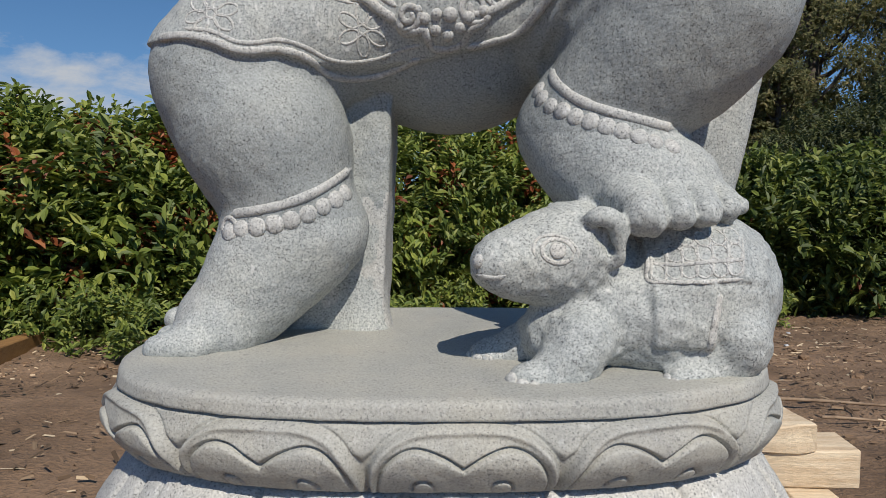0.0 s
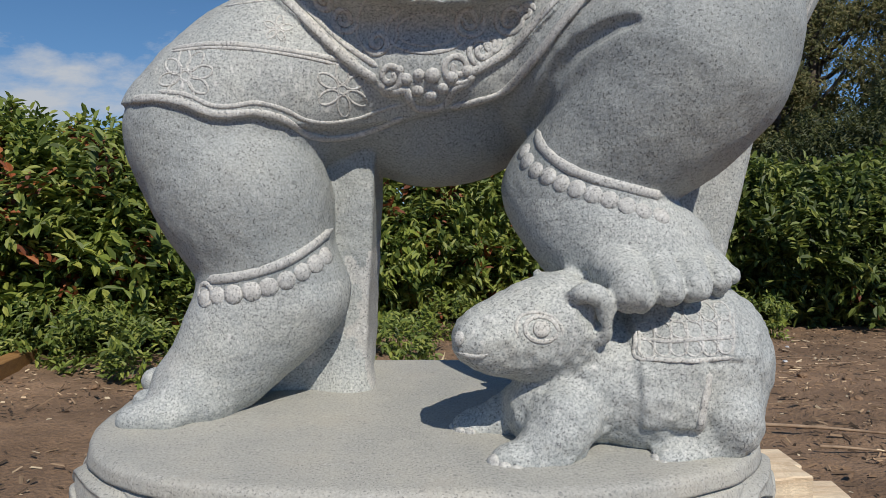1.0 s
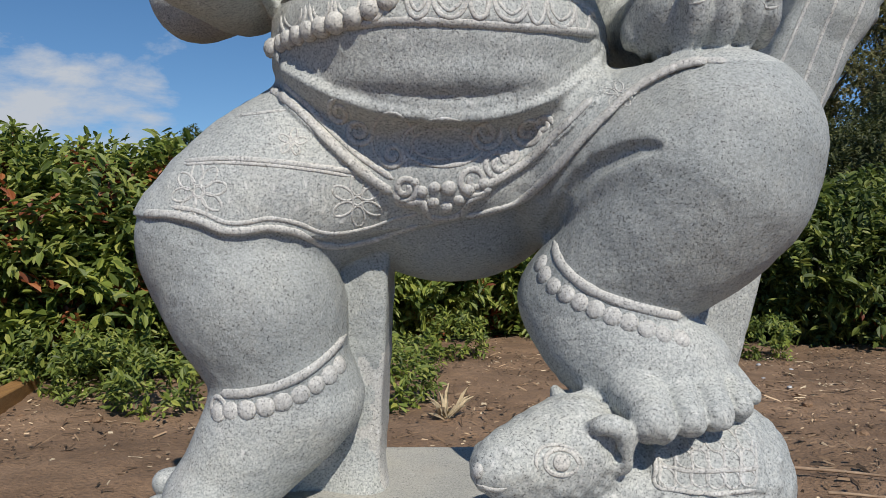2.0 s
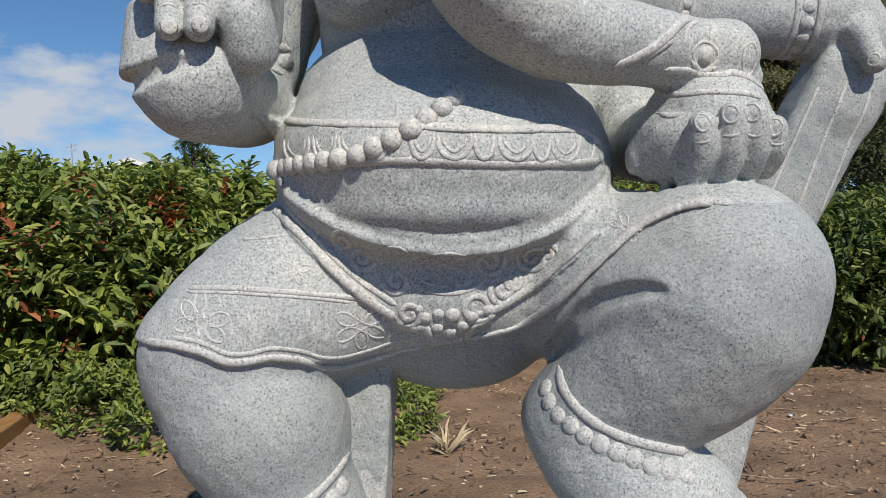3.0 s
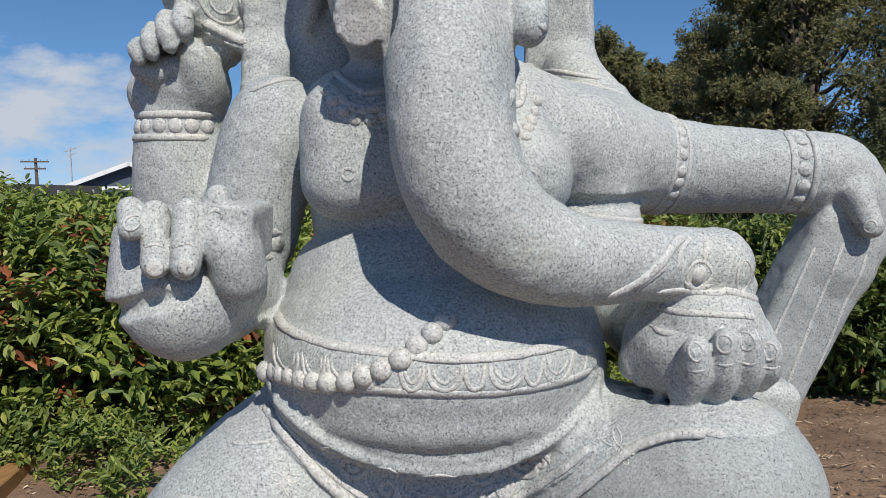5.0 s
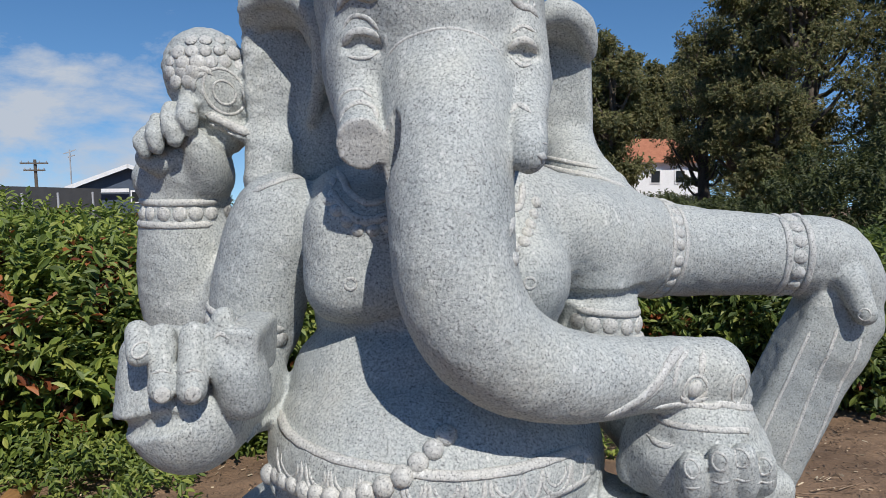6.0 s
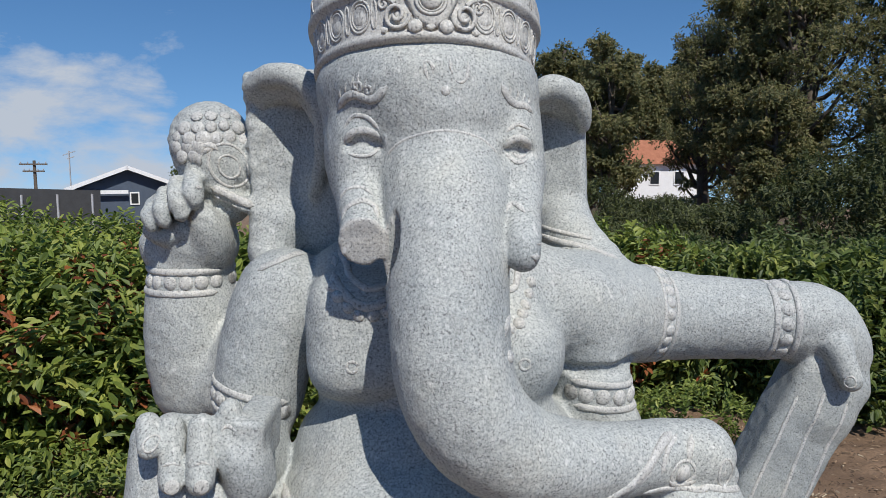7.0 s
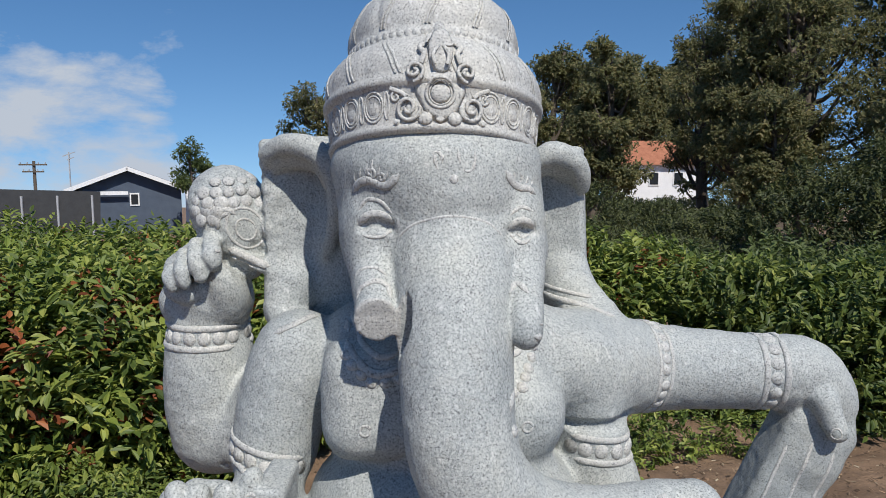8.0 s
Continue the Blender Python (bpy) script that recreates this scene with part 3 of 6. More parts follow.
limb((0.29, 0.975, 1.179, 0.035), (0.329, 0.975, 1.169, 0.046), k=0.012)  # trunk tip
limb((0.27, 0.97, 1.141, 0.015), (0.364, 0.97, 1.144, 0.016), k=0.008)
limb((-0.092, 1.01, 1.501, 0.029), (-0.085, 0.945, 1.455, 0.026), (-0.083, 0.918, 1.433, 0.025), k=0.006)  # tusks
limb((0.102, 1, 1.501, 0.026), (0.100, 0.93, 1.452, 0.021), (0.099, 0.91, 1.428, 0.017), k=0.006)
limb((-0.093, 1.02, 1.518, 0.032), (-0.088, 0.975, 1.487, 0.028), k=0.012)
limb((0.104, 1.02, 1.515, 0.029), (0.101, 0.975, 1.484, 0.024), k=0.012)
slab((-0.234, 1.262, 1.515), (0.060, 0.022, 0.160), (0, -3, 10), k=0.012)  # ear
limb((-0.285, 1.225, 1.648, 0.011), (-0.24, 1.20, 1.663, 0.014), (-0.195, 1.185, 1.650, 0.015), (-0.168, 1.185, 1.612, 0.014), (-0.168, 1.195, 1.55, 0.011), (-0.190, 1.22, 1.485, 0.006), k=0.012)
limb((-0.275, 1.243, 1.640, 0.019), (-0.235, 1.232, 1.650, 0.022), (-0.185, 1.225, 1.640, 0.024), (-0.172, 1.225, 1.60, 0.018), k=0.012)
slab((0.194, 1.322, 1.510), (0.056, 0.024, 0.150), (0, -3, -14), k=0.012)  # ear
limb((0.151, 1.25, 1.636, 0.013), (0.182, 1.25, 1.650, 0.015), (0.220, 1.262, 1.632, 0.015), (0.238, 1.285, 1.592, 0.009), k=0.012)
limb((0.155, 1.28, 1.632, 0.019), (0.188, 1.285, 1.640, 0.022), (0.222, 1.298, 1.618, 0.018), k=0.012)
limb((-0.251, 1.25, 1.429, 0.04), (-0.265, 1.23, 1.395, 0.029), k=0.03)
limb((0.212, 1.28, 1.423, 0.045), (0.26, 1.25, 1.385, 0.03), k=0.03)
slice_off((-0.084, 0.928, 1.443), (0.05, -0.96, -0.26), 0.055)
ball((-0.150, 1.262, 1.48), (0.065, 0.045, 0.14), k=0.02)
# eyes: brows, lids and hollows
ball((-0.096, 1.05, 1.548), (0.044, 0.08, 0.068), (0, 0, 0), k=0.03)
ball((0.101, 1.055, 1.545), (0.037, 0.08, 0.068), (0, 0, 0), k=0.03)
limb((-0.104, 0.987, 1.563, 0.007), (-0.089, 0.98, 1.571, 0.009), (-0.072, 0.985, 1.564, 0.007), k=0.006)
limb((0.086, 0.992, 1.562, 0.007), (0.098, 0.988, 1.569, 0.009), (0.112, 1.008, 1.563, 0.007), k=0.006)
carve((-0.104, 0.970, 1.554), (-0.088, 0.964, 1.558), 0.0082)
carve((-0.088, 0.964, 1.558), (-0.070, 0.969, 1.555), 0.0082)
carve((0.087, 0.968, 1.547), (0.114, 0.982, 1.547), 0.0095)
ball((-0.012, 1.092, 1.63), (0.147, 0.148, 0.09), (0, 0, 0), k=.02)
# the rat
ball((0.32, 0.905, 0.51), (0.101, 0.108, 0.105), (0, 0, 0), k=0.03)
ball((0.263, 0.9, 0.478), (0.101, 0.1, 0.079), (0, 0, 0), k=0.03)
limb((0.195, 0.885, 0.503, 0.067), (0.15, 0.865, 0.464, 0.055), k=0.03)
limb((0.154, 0.862, 0.566, 0.058), (0.097, 0.84, 0.557, 0.039), (0.055, 0.822, 0.556, 0.021), k=0.02)  # head
limb((0.162, 0.82, 0.468, 0.038), (0.13, 0.8, 0.43, 0.022), (0.084, 0.79, 0.425, 0.013), k=0.015)  # paws
limb((0.127, 0.9, 0.448, 0.036), (0.084, 0.895, 0.429, 0.02), (0.047, 0.892, 0.428, 0.014), k=0.015)
ball((0.344, 0.865, 0.464), (0.05, 0.08, 0.059), (0, 0, 0), k=0.012)
limb((0.332, 0.83, 0.432, 0.03), (0.269, 0.8, 0.424, 0.016), k=0.012)
ball((0.183, 0.835, 0.583), (0.020, 0.018, 0.028), k=0.008)
carve((0.181, 0.802, 0.592), (0.186, 0.802, 0.577), 0.012)
limb((0.160, 0.82, 0.603, 0.006), (0.174, 0.808, 0.613, 0.009), (0.193, 0.808, 0.606, 0.010), (0.203, 0.812, 0.584, 0.010), (0.198, 0.818, 0.563, 0.008), (0.183, 0.822, 0.553, 0.006), k=0.004)  # ear
limb((0.149, 0.92, 0.597, 0.017), (0.139, 0.915, 0.617, 0.006), k=0.008)
# toes on the rat's back
carve((0.211, 0.825, 0.582), (0.237, 0.815, 0.585), 0.019, k=.008)
carve((0.237, 0.815, 0.585), (0.272, 0.82, 0.599), 0.019, k=.008)
carve((0.272, 0.82, 0.599), (0.309, 0.83, 0.608), 0.019, k=.008)
carve((0.309, 0.83, 0.608), (0.349, 0.85, 0.613), 0.019, k=.008)
limb((0.222, 0.89, 0.637, 0.039), (0.229, 0.818, 0.614, 0.026), k=0.003)
limb((0.267, 0.885, 0.639, 0.027), (0.268, 0.818, 0.617, 0.018), k=0.003)
limb((0.302, 0.89, 0.64, 0.026), (0.302, 0.828, 0.619, 0.018), k=0.003)
limb((0.333, 0.91, 0.638, 0.023), (0.335, 0.85, 0.62, 0.015), k=0.003)
limb((0.347, 0.92, 0.632, 0.02), (0.363, 0.88, 0.618, 0.011), k=0.003)
LAPPET = ((-0.37, -0.327, -0.292, -0.259, -0.233, -0.208, -0.177, -0.154, -0.12, -0.03, 0.031, 0.067, 0.103, 0.14, 0.168, 0.198, 0.23, 0.262, 0.287),
          (0.824, 0.824, 0.817, 0.804, 0.804, 0.808, 0.80, 0.795, 0.795, 0.806, 0.82, 0.826, 0.839, 0.878, 0.916, 0.948, 0.975, 0.994, 1.0))
APRON = ((-0.215, -0.192, -0.159, -0.124, -0.089, -0.061, -0.019, 0.01, 0.051, 0.086, 0.115, 0.147, 0.179, 0.204),
         (0.99, 0.957, 0.929, 0.895, 0.867, 0.848, 0.827, 0.823, 0.85, 0.874, 0.89, 0.923, 0.959, 0.991))
WAIST = ((-0.22, -0.2, -0.17, -0.126, -0.085, -0.045, 0.009, 0.05, 0.098, 0.139, 0.175, 0.203, 0.22),
         (1.03, 1.012, 0.996, 0.973, 0.958, 0.949, 0.943, 0.946, 0.956, 0.975, 1.001, 1.026, 1.04))
BELT_TOP = ((-0.23, -0.211, -0.151, -0.093, 0.008, 0.071, 0.14, 0.189, 0.21), (1.10, 1.099, 1.089, 1.086, 1.082, 1.08, 1.083, 1.072, 1.06))
BELT_LOW = ((-0.23, -0.119, -0.054, 0.008, 0.071, 0.138, 0.21), (1.04, 1.042, 1.046, 1.044, 1.042, 1.042, 1.044))


def at(line, x):
    return np.interp(x, *line)


def crease(*points, deep=0.008):
    """A fold where thigh and calf press together, deepening along the line."""
    x, z = np.array(points).T
    at_ = np.linspace(0, 1, 40)
    have = np.linspace(0, 1, len(x))
    x, z = np.interp(at_, have, x), np.interp(at_, have, z)
    p, n, _ = strike(np.stack([x, np.full(40, 0.72), z], -1), np.tile([0.0, 1.0, 0.0], (40, 1)), 0.6)
    for k in range(3):
        p[1:-1] = (p[:-2] + p[1:-1] * 2 + p[2:]) / 4
    for i in range(len(p) - 1):
        carve(p[i], p[i + 1], deep * min(1, 0.3 + 2.2 * i / len(p)), 0.009)


crease((0.233, 0.907), (0.219, 0.906), (0.203, 0.901), (0.187, 0.893), (0.174, 0.883), (0.161, 0.867), (0.150, 0.844), (0.142, 0.820), (0.136, 0.796))

limb(*((x, 1.09 - 0.178 * math.sqrt(1 - (x / 0.235) ** 2), z, 0.0085) for x, z in ((-0.205, 1.034), (-0.175, 1.008), (-0.122, 0.983), (-0.058, 0.964), (0.007, 0.956), (0.072, 0.962), (0.135, 0.989), (0.188, 1.034))), k=0.006)  # roll of the waistband
crease((-0.262, 1.150), (-0.298, 1.146), (-0.335, 1.132), (-0.368, 1.126), deep=0.006)
crease((0.171, 1.236), (0.21, 1.232), (0.26, 1.233), (0.30, 1.235), deep=0.007)

# cloth over thighs and lap, the hanging apron, the belt, the rat's blanket
drape(lambda x, z: edge(z - at(LAPPET, x)) * edge(1.03 - z, 0.03) * edge(0.287 - x) * edge(at(WAIST, x) - z + 0.05 * (np.abs(x) > 0.2), 0.014), 0.006)
drape(lambda x, z: edge(z - at(APRON, x)) * edge(at(WAIST, x) - z, 0.014) * edge(0.2 - np.abs(x)), 0.005)
drape(lambda x, z: edge(z - at(BELT_LOW, x)) * edge(at(BELT_TOP, x) - z) * edge(0.195 - x) * edge(x + 0.225), 0.005, 1.15)
drape(lambda x, z: edge(z - 0.538) * edge(0.61 - z, 0.02) * edge(x - 0.236) * edge(0.352 - x), 0.004, 0.93)
drape(lambda x, z: edge(z - 0.462) * edge(0.54 - z) * edge(x - 0.24) * edge(0.309 - x), 0.005, 0.93)


def roughen(amount, grain, lo=(-9, -9, -9), hi=(9, 9, 9), seed=1):
    """Uneven hand-worked skin: smooth random swelling of the given grain."""
    rng = np.random.default_rng(seed)
    n = np.ceil((HI - LO) / grain).astype(int) + 2
    coarse = rng.uniform(-1, 1, n).astype(np.float32)
    a = np.clip(np.floor((np.array(lo) - LO) / VOX).astype(int), 0, DIMS)
    b = np.clip(np.ceil((np.array(hi) - LO) / VOX).astype(int), 0, DIMS)
    out = coarse
    for axis in range(3):
        g = np.arange(a[axis], b[axis]) * VOX / grain
        i = g.astype(int)
        f = g - i
        f = f * f * (3 - 2 * f)
        shape = [1, 1, 1]
        shape[axis] = len(g)
        f = f.reshape(shape).astype(np.float32)
        out = np.take(out, i, axis) * (1 - f) + np.take(out, i + 1, axis) * f
    FIELD[a[0]:b[0], a[1]:b[1], a[2]:b[2]] += amount * out


roughen(0.0011, 0.030, seed=2)
roughen(0.0008, 0.012, seed=3)
roughen(0.0022, 0.011, (0.0, 0.7, 0.42), (0.42, 1.05, 0.63), 4)
roughen(0.0022, 0.010, (-0.47, 1.15, 1.44), (-0.26, 1.35, 1.66), 5)


# ---- carved relief laid on the stone ----
CARVED = [surface()]


def smooth_path(points, step=0.003):
    p = np.array(points, float)
    if len(p) == 2:
        p = np.stack([p[0], p.mean(0), p[1]])
    ext = np.vstack([2 * p[0] - p[1], p, 2 * p[-1] - p[-2]])
    out = []
    for i in range(len(p) - 1):
        a, b, c, d = ext[i:i + 4]
        n = max(2, int(np.linalg.norm(c - b) / step))
        t = np.linspace(0, 1, n, endpoint=False)[:, None]
        out.append(0.5 * (2 * b + (c - a) * t + (2 * a - 5 * b + 4 * c - d) * t ** 2 + (3 * b - a - 3 * c + d) * t ** 3))
    out.append(p[-1:])
    return np.concatenate(out)


def land(flat, y0=0.72):
    """Lay (x, z) points on the front of the stone."""
    flat = np.asarray(flat, float)
    start = np.stack([flat[:, 0], np.full(len(flat), y0), flat[:, 1]], -1)
    return strike(start, np.tile([0.0, 1.0, 0.0], (len(flat), 1)), 0.69)


def ridge_tube(p, n, r):
    """A low rounded ridge, broader than it is high."""
    t = np.gradient(p, axis=0)
    t /= np.linalg.norm(t, axis=1)[:, None] + 1e-9
    side = np.cross(t, n)
    side /= np.linalg.norm(side, axis=1)[:, None] + 1e-9
    ang = np.linspace(0, 2 * np.pi, 10, endpoint=False)
    ring = np.cos(ang)[None, :, None] * side[:, None] * 1.3 + np.sin(ang)[None, :, None] * n[:, None] * 0.72
    v = (p[:, None] + ring * r[:, None, None]).reshape(-1, 3)
    i, j = np.meshgrid(np.arange(len(p) - 1), np.arange(10), indexing="ij")
    k = (j + 1) % 10
    return v, np.stack([i * 10 + j, i * 10 + k, (i + 1) * 10 + k, (i + 1) * 10 + j], -1).reshape(-1, 4)


def lay_tube(p, n, r, sink):
    jump = np.linalg.norm(np.diff(p, axis=0), axis=1)
    cut = np.concatenate([[0], np.where(jump > 0.025)[0] + 1, [len(p)]])
    for a, b in zip(cut[:-1], cut[1:]):
        if b - a > 2:
            ease = np.clip(np.minimum(np.arange(b - a), np.arange(b - a)[::-1]) / 2.0, 0.25, 1)
            wob = 1 + 0.12 * np.array([noise.noise(Vector(q) * 90) for q in p[a:b]])
            CARVED.append(ridge_tube(p[a:b] + n[a:b] * r * 0.5 * (0.85 - sink), n[a:b], r * ease * wob))


def cord(*points, r=0.004, sink=0.8, y0=0.72):
    """A raised line through (x, z) points on the front of the stone."""
    p, n, _ = land(smooth_path(points), y0)
    if len(p) > 2:
        lay_tube(p, n, r, sink)


def loop(x, z, rx, rz, turn=0.0, r=0.0025, sink=0.75, part_of=1.0, y0=0.72):
    """A raised oval line."""
    a = np.linspace(0, 2 * np.pi * part_of, max(14, int(40 * part_of))) + radians(turn)
    c, s = math.cos(radians(turn)), math.sin(radians(turn))
    u, v = rx * np.cos(a - radians(turn)), rz * np.sin(a - radians(turn))
    p, n, _ = land(np.stack([x + c * u - s * v, z + s * u + c * v], -1), y0)
    if len(p) > 4:
        lay_tube(p, n, r, sink)


def curl(x, z, big, turns=1.5, start=0.0, hand=1, r=0.003, y0=0.72):
    """A raised scroll that winds inward."""
    t = np.linspace(0, 1, int(26 * turns))
    a = radians(start) + hand * t * turns * 2 * np.pi
    rad = big * (1 - 0.82 * t)
    p, n, _ = land(np.stack([x + rad * np.cos(a), z + rad * np.sin(a)], -1), y0)
    if len(p) > 4:
        lay_tube(p, n, r, 0.6)


BALL_V, BALL_Q = [], []
for _i in range(7):
    for _j in range(10):
        _a, _b = math.pi * _i / 6, 2 * math.pi * _j / 10
        BALL_V.append((math.sin(_a) * math.cos(_b), math.sin(_a) * math.sin(_b), math.cos(_a)))
for _i in range(6):
    for _j in range(10):
        BALL_Q.append((_i * 10 + _j, (_i + 1) * 10 + _j, (_i + 1) * 10 + (_j + 1) % 10, _i * 10 + (_j + 1) % 10))
BALL_V, BALL_Q = np.array(BALL_V), np.array(BALL_Q)


def knob(p, n, size, squash=0.75, along=None, stretch=1.0):
    n = n / np.linalg.norm(n)
    u = np.cross(n, [0.2, 0.1, 1.0]) if along is None else along - n * (along @ n)
    u = u / (np.linalg.norm(u) + 1e-9)
    w = np.cross(n, u)
    v = BALL_V * np.array([size * stretch, size, size * squash])
    v = v * (1 + 0.06 * np.array([noise.noise(Vector(q) * 1.7 + Vector(p) * 50) for q in BALL_V]))[:, None]
    CARVED.append((p + v[:, :1] * u + v[:, 1:2] * w + v[:, 2:] * n, BALL_Q))


def beads(*points, r=0.012, gap=1.9, squash=0.75, y0=0.72, sink=0.35):
    """A string of carved beads through (x, z) points."""
    flat = smooth_path(points, 0.002)
    p, n, _ = land(flat, y0)
    if len(p) < 2:
        return
    s = np.concatenate([[0], np.cumsum(np.minimum(np.linalg.norm(np.diff(p, axis=0), axis=1), 0.004))])
    for d in np.arange(r, s[-1], r * gap):
        i = min(int(np.searchsorted(s, d)), len(p) - 1)
        knob(p[i] - n[i] * r * sink * squash, n[i], r * (0.94 + 0.1 * random.random()), squash)


def blob(x, z, size, squash=0.5, y0=0.72):
    p, n, _ = land(np.array([[x, z], [x, z]]), y0)
    if len(p):
        knob(p[0], n[0], size, squash)


def bangle(at_, axis, r=0.004, gap=0.034, bead=0.011, out=0.13):
    """A bracelet round a limb: two raised rims with beads between them."""
    c, ax = np.array(at_, float), np.array(axis, float)
    ax /= np.linalg.norm(ax)
    u = np.cross(ax, [0.1, 0.9, 0.2])
    u /= np.linalg.norm(u)
    w = np.cross(ax, u)
    a = np.linspace(0, 2 * np.pi, 90)
    d = np.cos(a)[:, None] * u + np.sin(a)[:, None] * w
    for off in (-gap / 2, 0.0, gap / 2):
        p, n, ok = strike(c + ax * off + d * out, -d, out)
        if len(p) < 20:
            continue
        if off:
            lay_tube(p, n, r, 0.7)
        else:
            s = np.concatenate([[0], np.cumsum(np.linalg.norm(np.diff(p, axis=0), axis=1))])
            for k in np.arange(0, s[-1], bead * 2.02):
                i = min(int(np.searchsorted(s, k)), len(p) - 1)
                knob(p[i] - n[i] * bead * 0.12, n[i], bead, 0.45, np.cross(n[i], ax), 0.95)


def flower(x, z, size, petals=6, turn=0.0, r=0.0014):
    for i in range(petals):
        a = radians(turn) + 2 * math.pi * i / petals
        loop(x + size * 0.58 * math.cos(a), z + size * 0.58 * math.sin(a), size * 0.38, size * 0.22, math.degrees(a), r)
    loop(x, z, size * 0.16, size * 0.16, 0, r)


# hems of the cloth
cord((-0.362, 0.829), (-0.321, 0.829), (-0.286, 0.822), (-0.254, 0.81), (-0.229, 0.81), (-0.205, 0.812), (-0.175, 0.805), (-0.152, 0.788), (-0.127, 0.783), (-0.093, 0.788), (-0.06, 0.799), (-0.03, 0.81), r=0.0038)
cord((-0.322, 0.838), (-0.286, 0.833), (-0.254, 0.82), (-0.229, 0.82), (-0.204, 0.824), (-0.174, 0.817), (-0.15, 0.805), (-0.124, 0.802), (-0.09, 0.808), (-0.058, 0.819), (-0.029, 0.826), r=0.0022)
cord((-0.314, 0.892), (-0.258, 0.895), (-0.205, 0.892), (-0.153, 0.886), (-0.114, 0.88), (-0.094, 0.876), r=0.0028)
cord((-0.314, 0.888), (-0.257, 0.89), (-0.204, 0.887), (-0.153, 0.881), (-0.114, 0.874), r=0.0018)
cord((-0.256, 0.948), (-0.226, 0.951), (-0.191, 0.955), r=0.002)
flower(-0.104, 0.843, 0.034, 6, 30, r=0.0012)
flower(-0.288, 0.856, 0.036, 8, 10, r=0.0012)
flower(-0.18, 0.915, 0.018, 5, 10, r=0.001)
flower(0.206, 0.969, 0.017, 5, 10, r=0.0009)
cord((-0.221, 0.986), (-0.184, 0.963), (-0.154, 0.935), (-0.12, 0.901), (-0.087, 0.871), (-0.06, 0.853), r=0.005)
cord((-0.198, 0.988), (-0.166, 0.961), (-0.134, 0.929), (-0.1, 0.898), (-0.059, 0.87), r=0.003)
cord((0.177, 0.966), (0.142, 0.93), (0.112, 0.898), (0.085, 0.878), (0.052, 0.861), r=0.0045)
cord((0.031, 0.822), (0.066, 0.83), (0.102, 0.844), (0.137, 0.883), (0.165, 0.919), (0.195, 0.951), (0.225, 0.977), (0.258, 0.995), (0.284, 1.001), (0.313, 1), r=0.0045)
# apron ornament
curl(-0.044, 0.859, 0.018, 1.6, 200, 1)
curl(0.04, 0.869, 0.021, 1.6, -20, -1)
curl(0.07, 0.89, 0.019, 1.6, -60, -1)
curl(0.106, 0.929, 0.02, 1.6, 160, 1)
curl(0.124, 0.936, 0.01, 1.6, 0, 1)
curl(-0.101, 0.928, 0.017, 1.6, 0, -1)
curl(-0.123, 0.95, 0.014, 1.6, 90, 1)
curl(0.082, 0.899, 0.012, 1.6, 90, -1)
curl(-0.059, 0.9, 0.016, 1.6, 180, 1)
curl(0.053, 0.924, 0.02, 1.6, 30, -1)
loop(0.002, 0.913, 0.05, 0.027, r=0.002)
loop(0.002, 0.913, 0.038, 0.018, r=0.0014)
loop(-0.059, 0.917, 0.026, 0.03, r=0.0014)
blob(-0.024, 0.855, 0.0079, 0.55)
blob(-0.01, 0.841, 0.0079, 0.55)
blob(0.006, 0.835, 0.0086, 0.55)
blob(0.022, 0.844, 0.0079, 0.55)
blob(0.033, 0.857, 0.0086, 0.55)
blob(-0.032, 0.866, 0.0058, 0.55)
blob(0.052, 0.865, 0.0079, 0.55)
blob(0.009, 0.859, 0.0101, 0.55)
blob(-0.008, 0.86, 0.0079, 0.55)
cord((-0.058, 0.855), (-0.052, 0.84), (-0.036, 0.84), (-0.024, 0.841), (-0.015, 0.823), (0.006, 0.82), (0.025, 0.827), (0.037, 0.843), (0.054, 0.852), (0.059, 0.865), r=0.0045)
# belt and its scallops
cord((-0.207, 1.099), (-0.184, 1.093), (-0.15, 1.089), (-0.093, 1.086), (-0.041, 1.084), (0.008, 1.081), (0.071, 1.08), (0.139, 1.082), (0.171, 1.078), (0.188, 1.066), r=0.005)
cord((-0.209, 1.042), (-0.147, 1.042), (-0.092, 1.043), (-0.054, 1.045), (0.008, 1.043), (0.07, 1.041), (0.138, 1.042), (0.186, 1.045), r=0.004)
cord((-0.199, 1.072), (-0.196, 1.057), (-0.189, 1.046), (-0.178, 1.041), (-0.166, 1.047), (-0.16, 1.059), (-0.16, 1.074), r=0.0022)
cord((-0.191, 1.07), (-0.189, 1.059), (-0.177, 1.05), (-0.166, 1.06), (-0.165, 1.071), r=0.0016)
cord((-0.154, 1.074), (-0.152, 1.06), (-0.147, 1.048), (-0.138, 1.044), (-0.13, 1.049), (-0.125, 1.061), (-0.124, 1.075), r=0.0022)
cord((-0.149, 1.071), (-0.147, 1.061), (-0.138, 1.053), (-0.129, 1.062), (-0.129, 1.072), r=0.0016)
cord((-0.121, 1.075), (-0.12, 1.061), (-0.114, 1.05), (-0.104, 1.046), (-0.093, 1.05), (-0.087, 1.062), (-0.087, 1.075), r=0.0022)
cord((-0.116, 1.072), (-0.114, 1.062), (-0.103, 1.054), (-0.093, 1.063), (-0.092, 1.073), r=0.0016)
cord((-0.083, 1.075), (-0.083, 1.062), (-0.079, 1.051), (-0.074, 1.046), (-0.068, 1.051), (-0.065, 1.062), (-0.064, 1.075), r=0.0022)
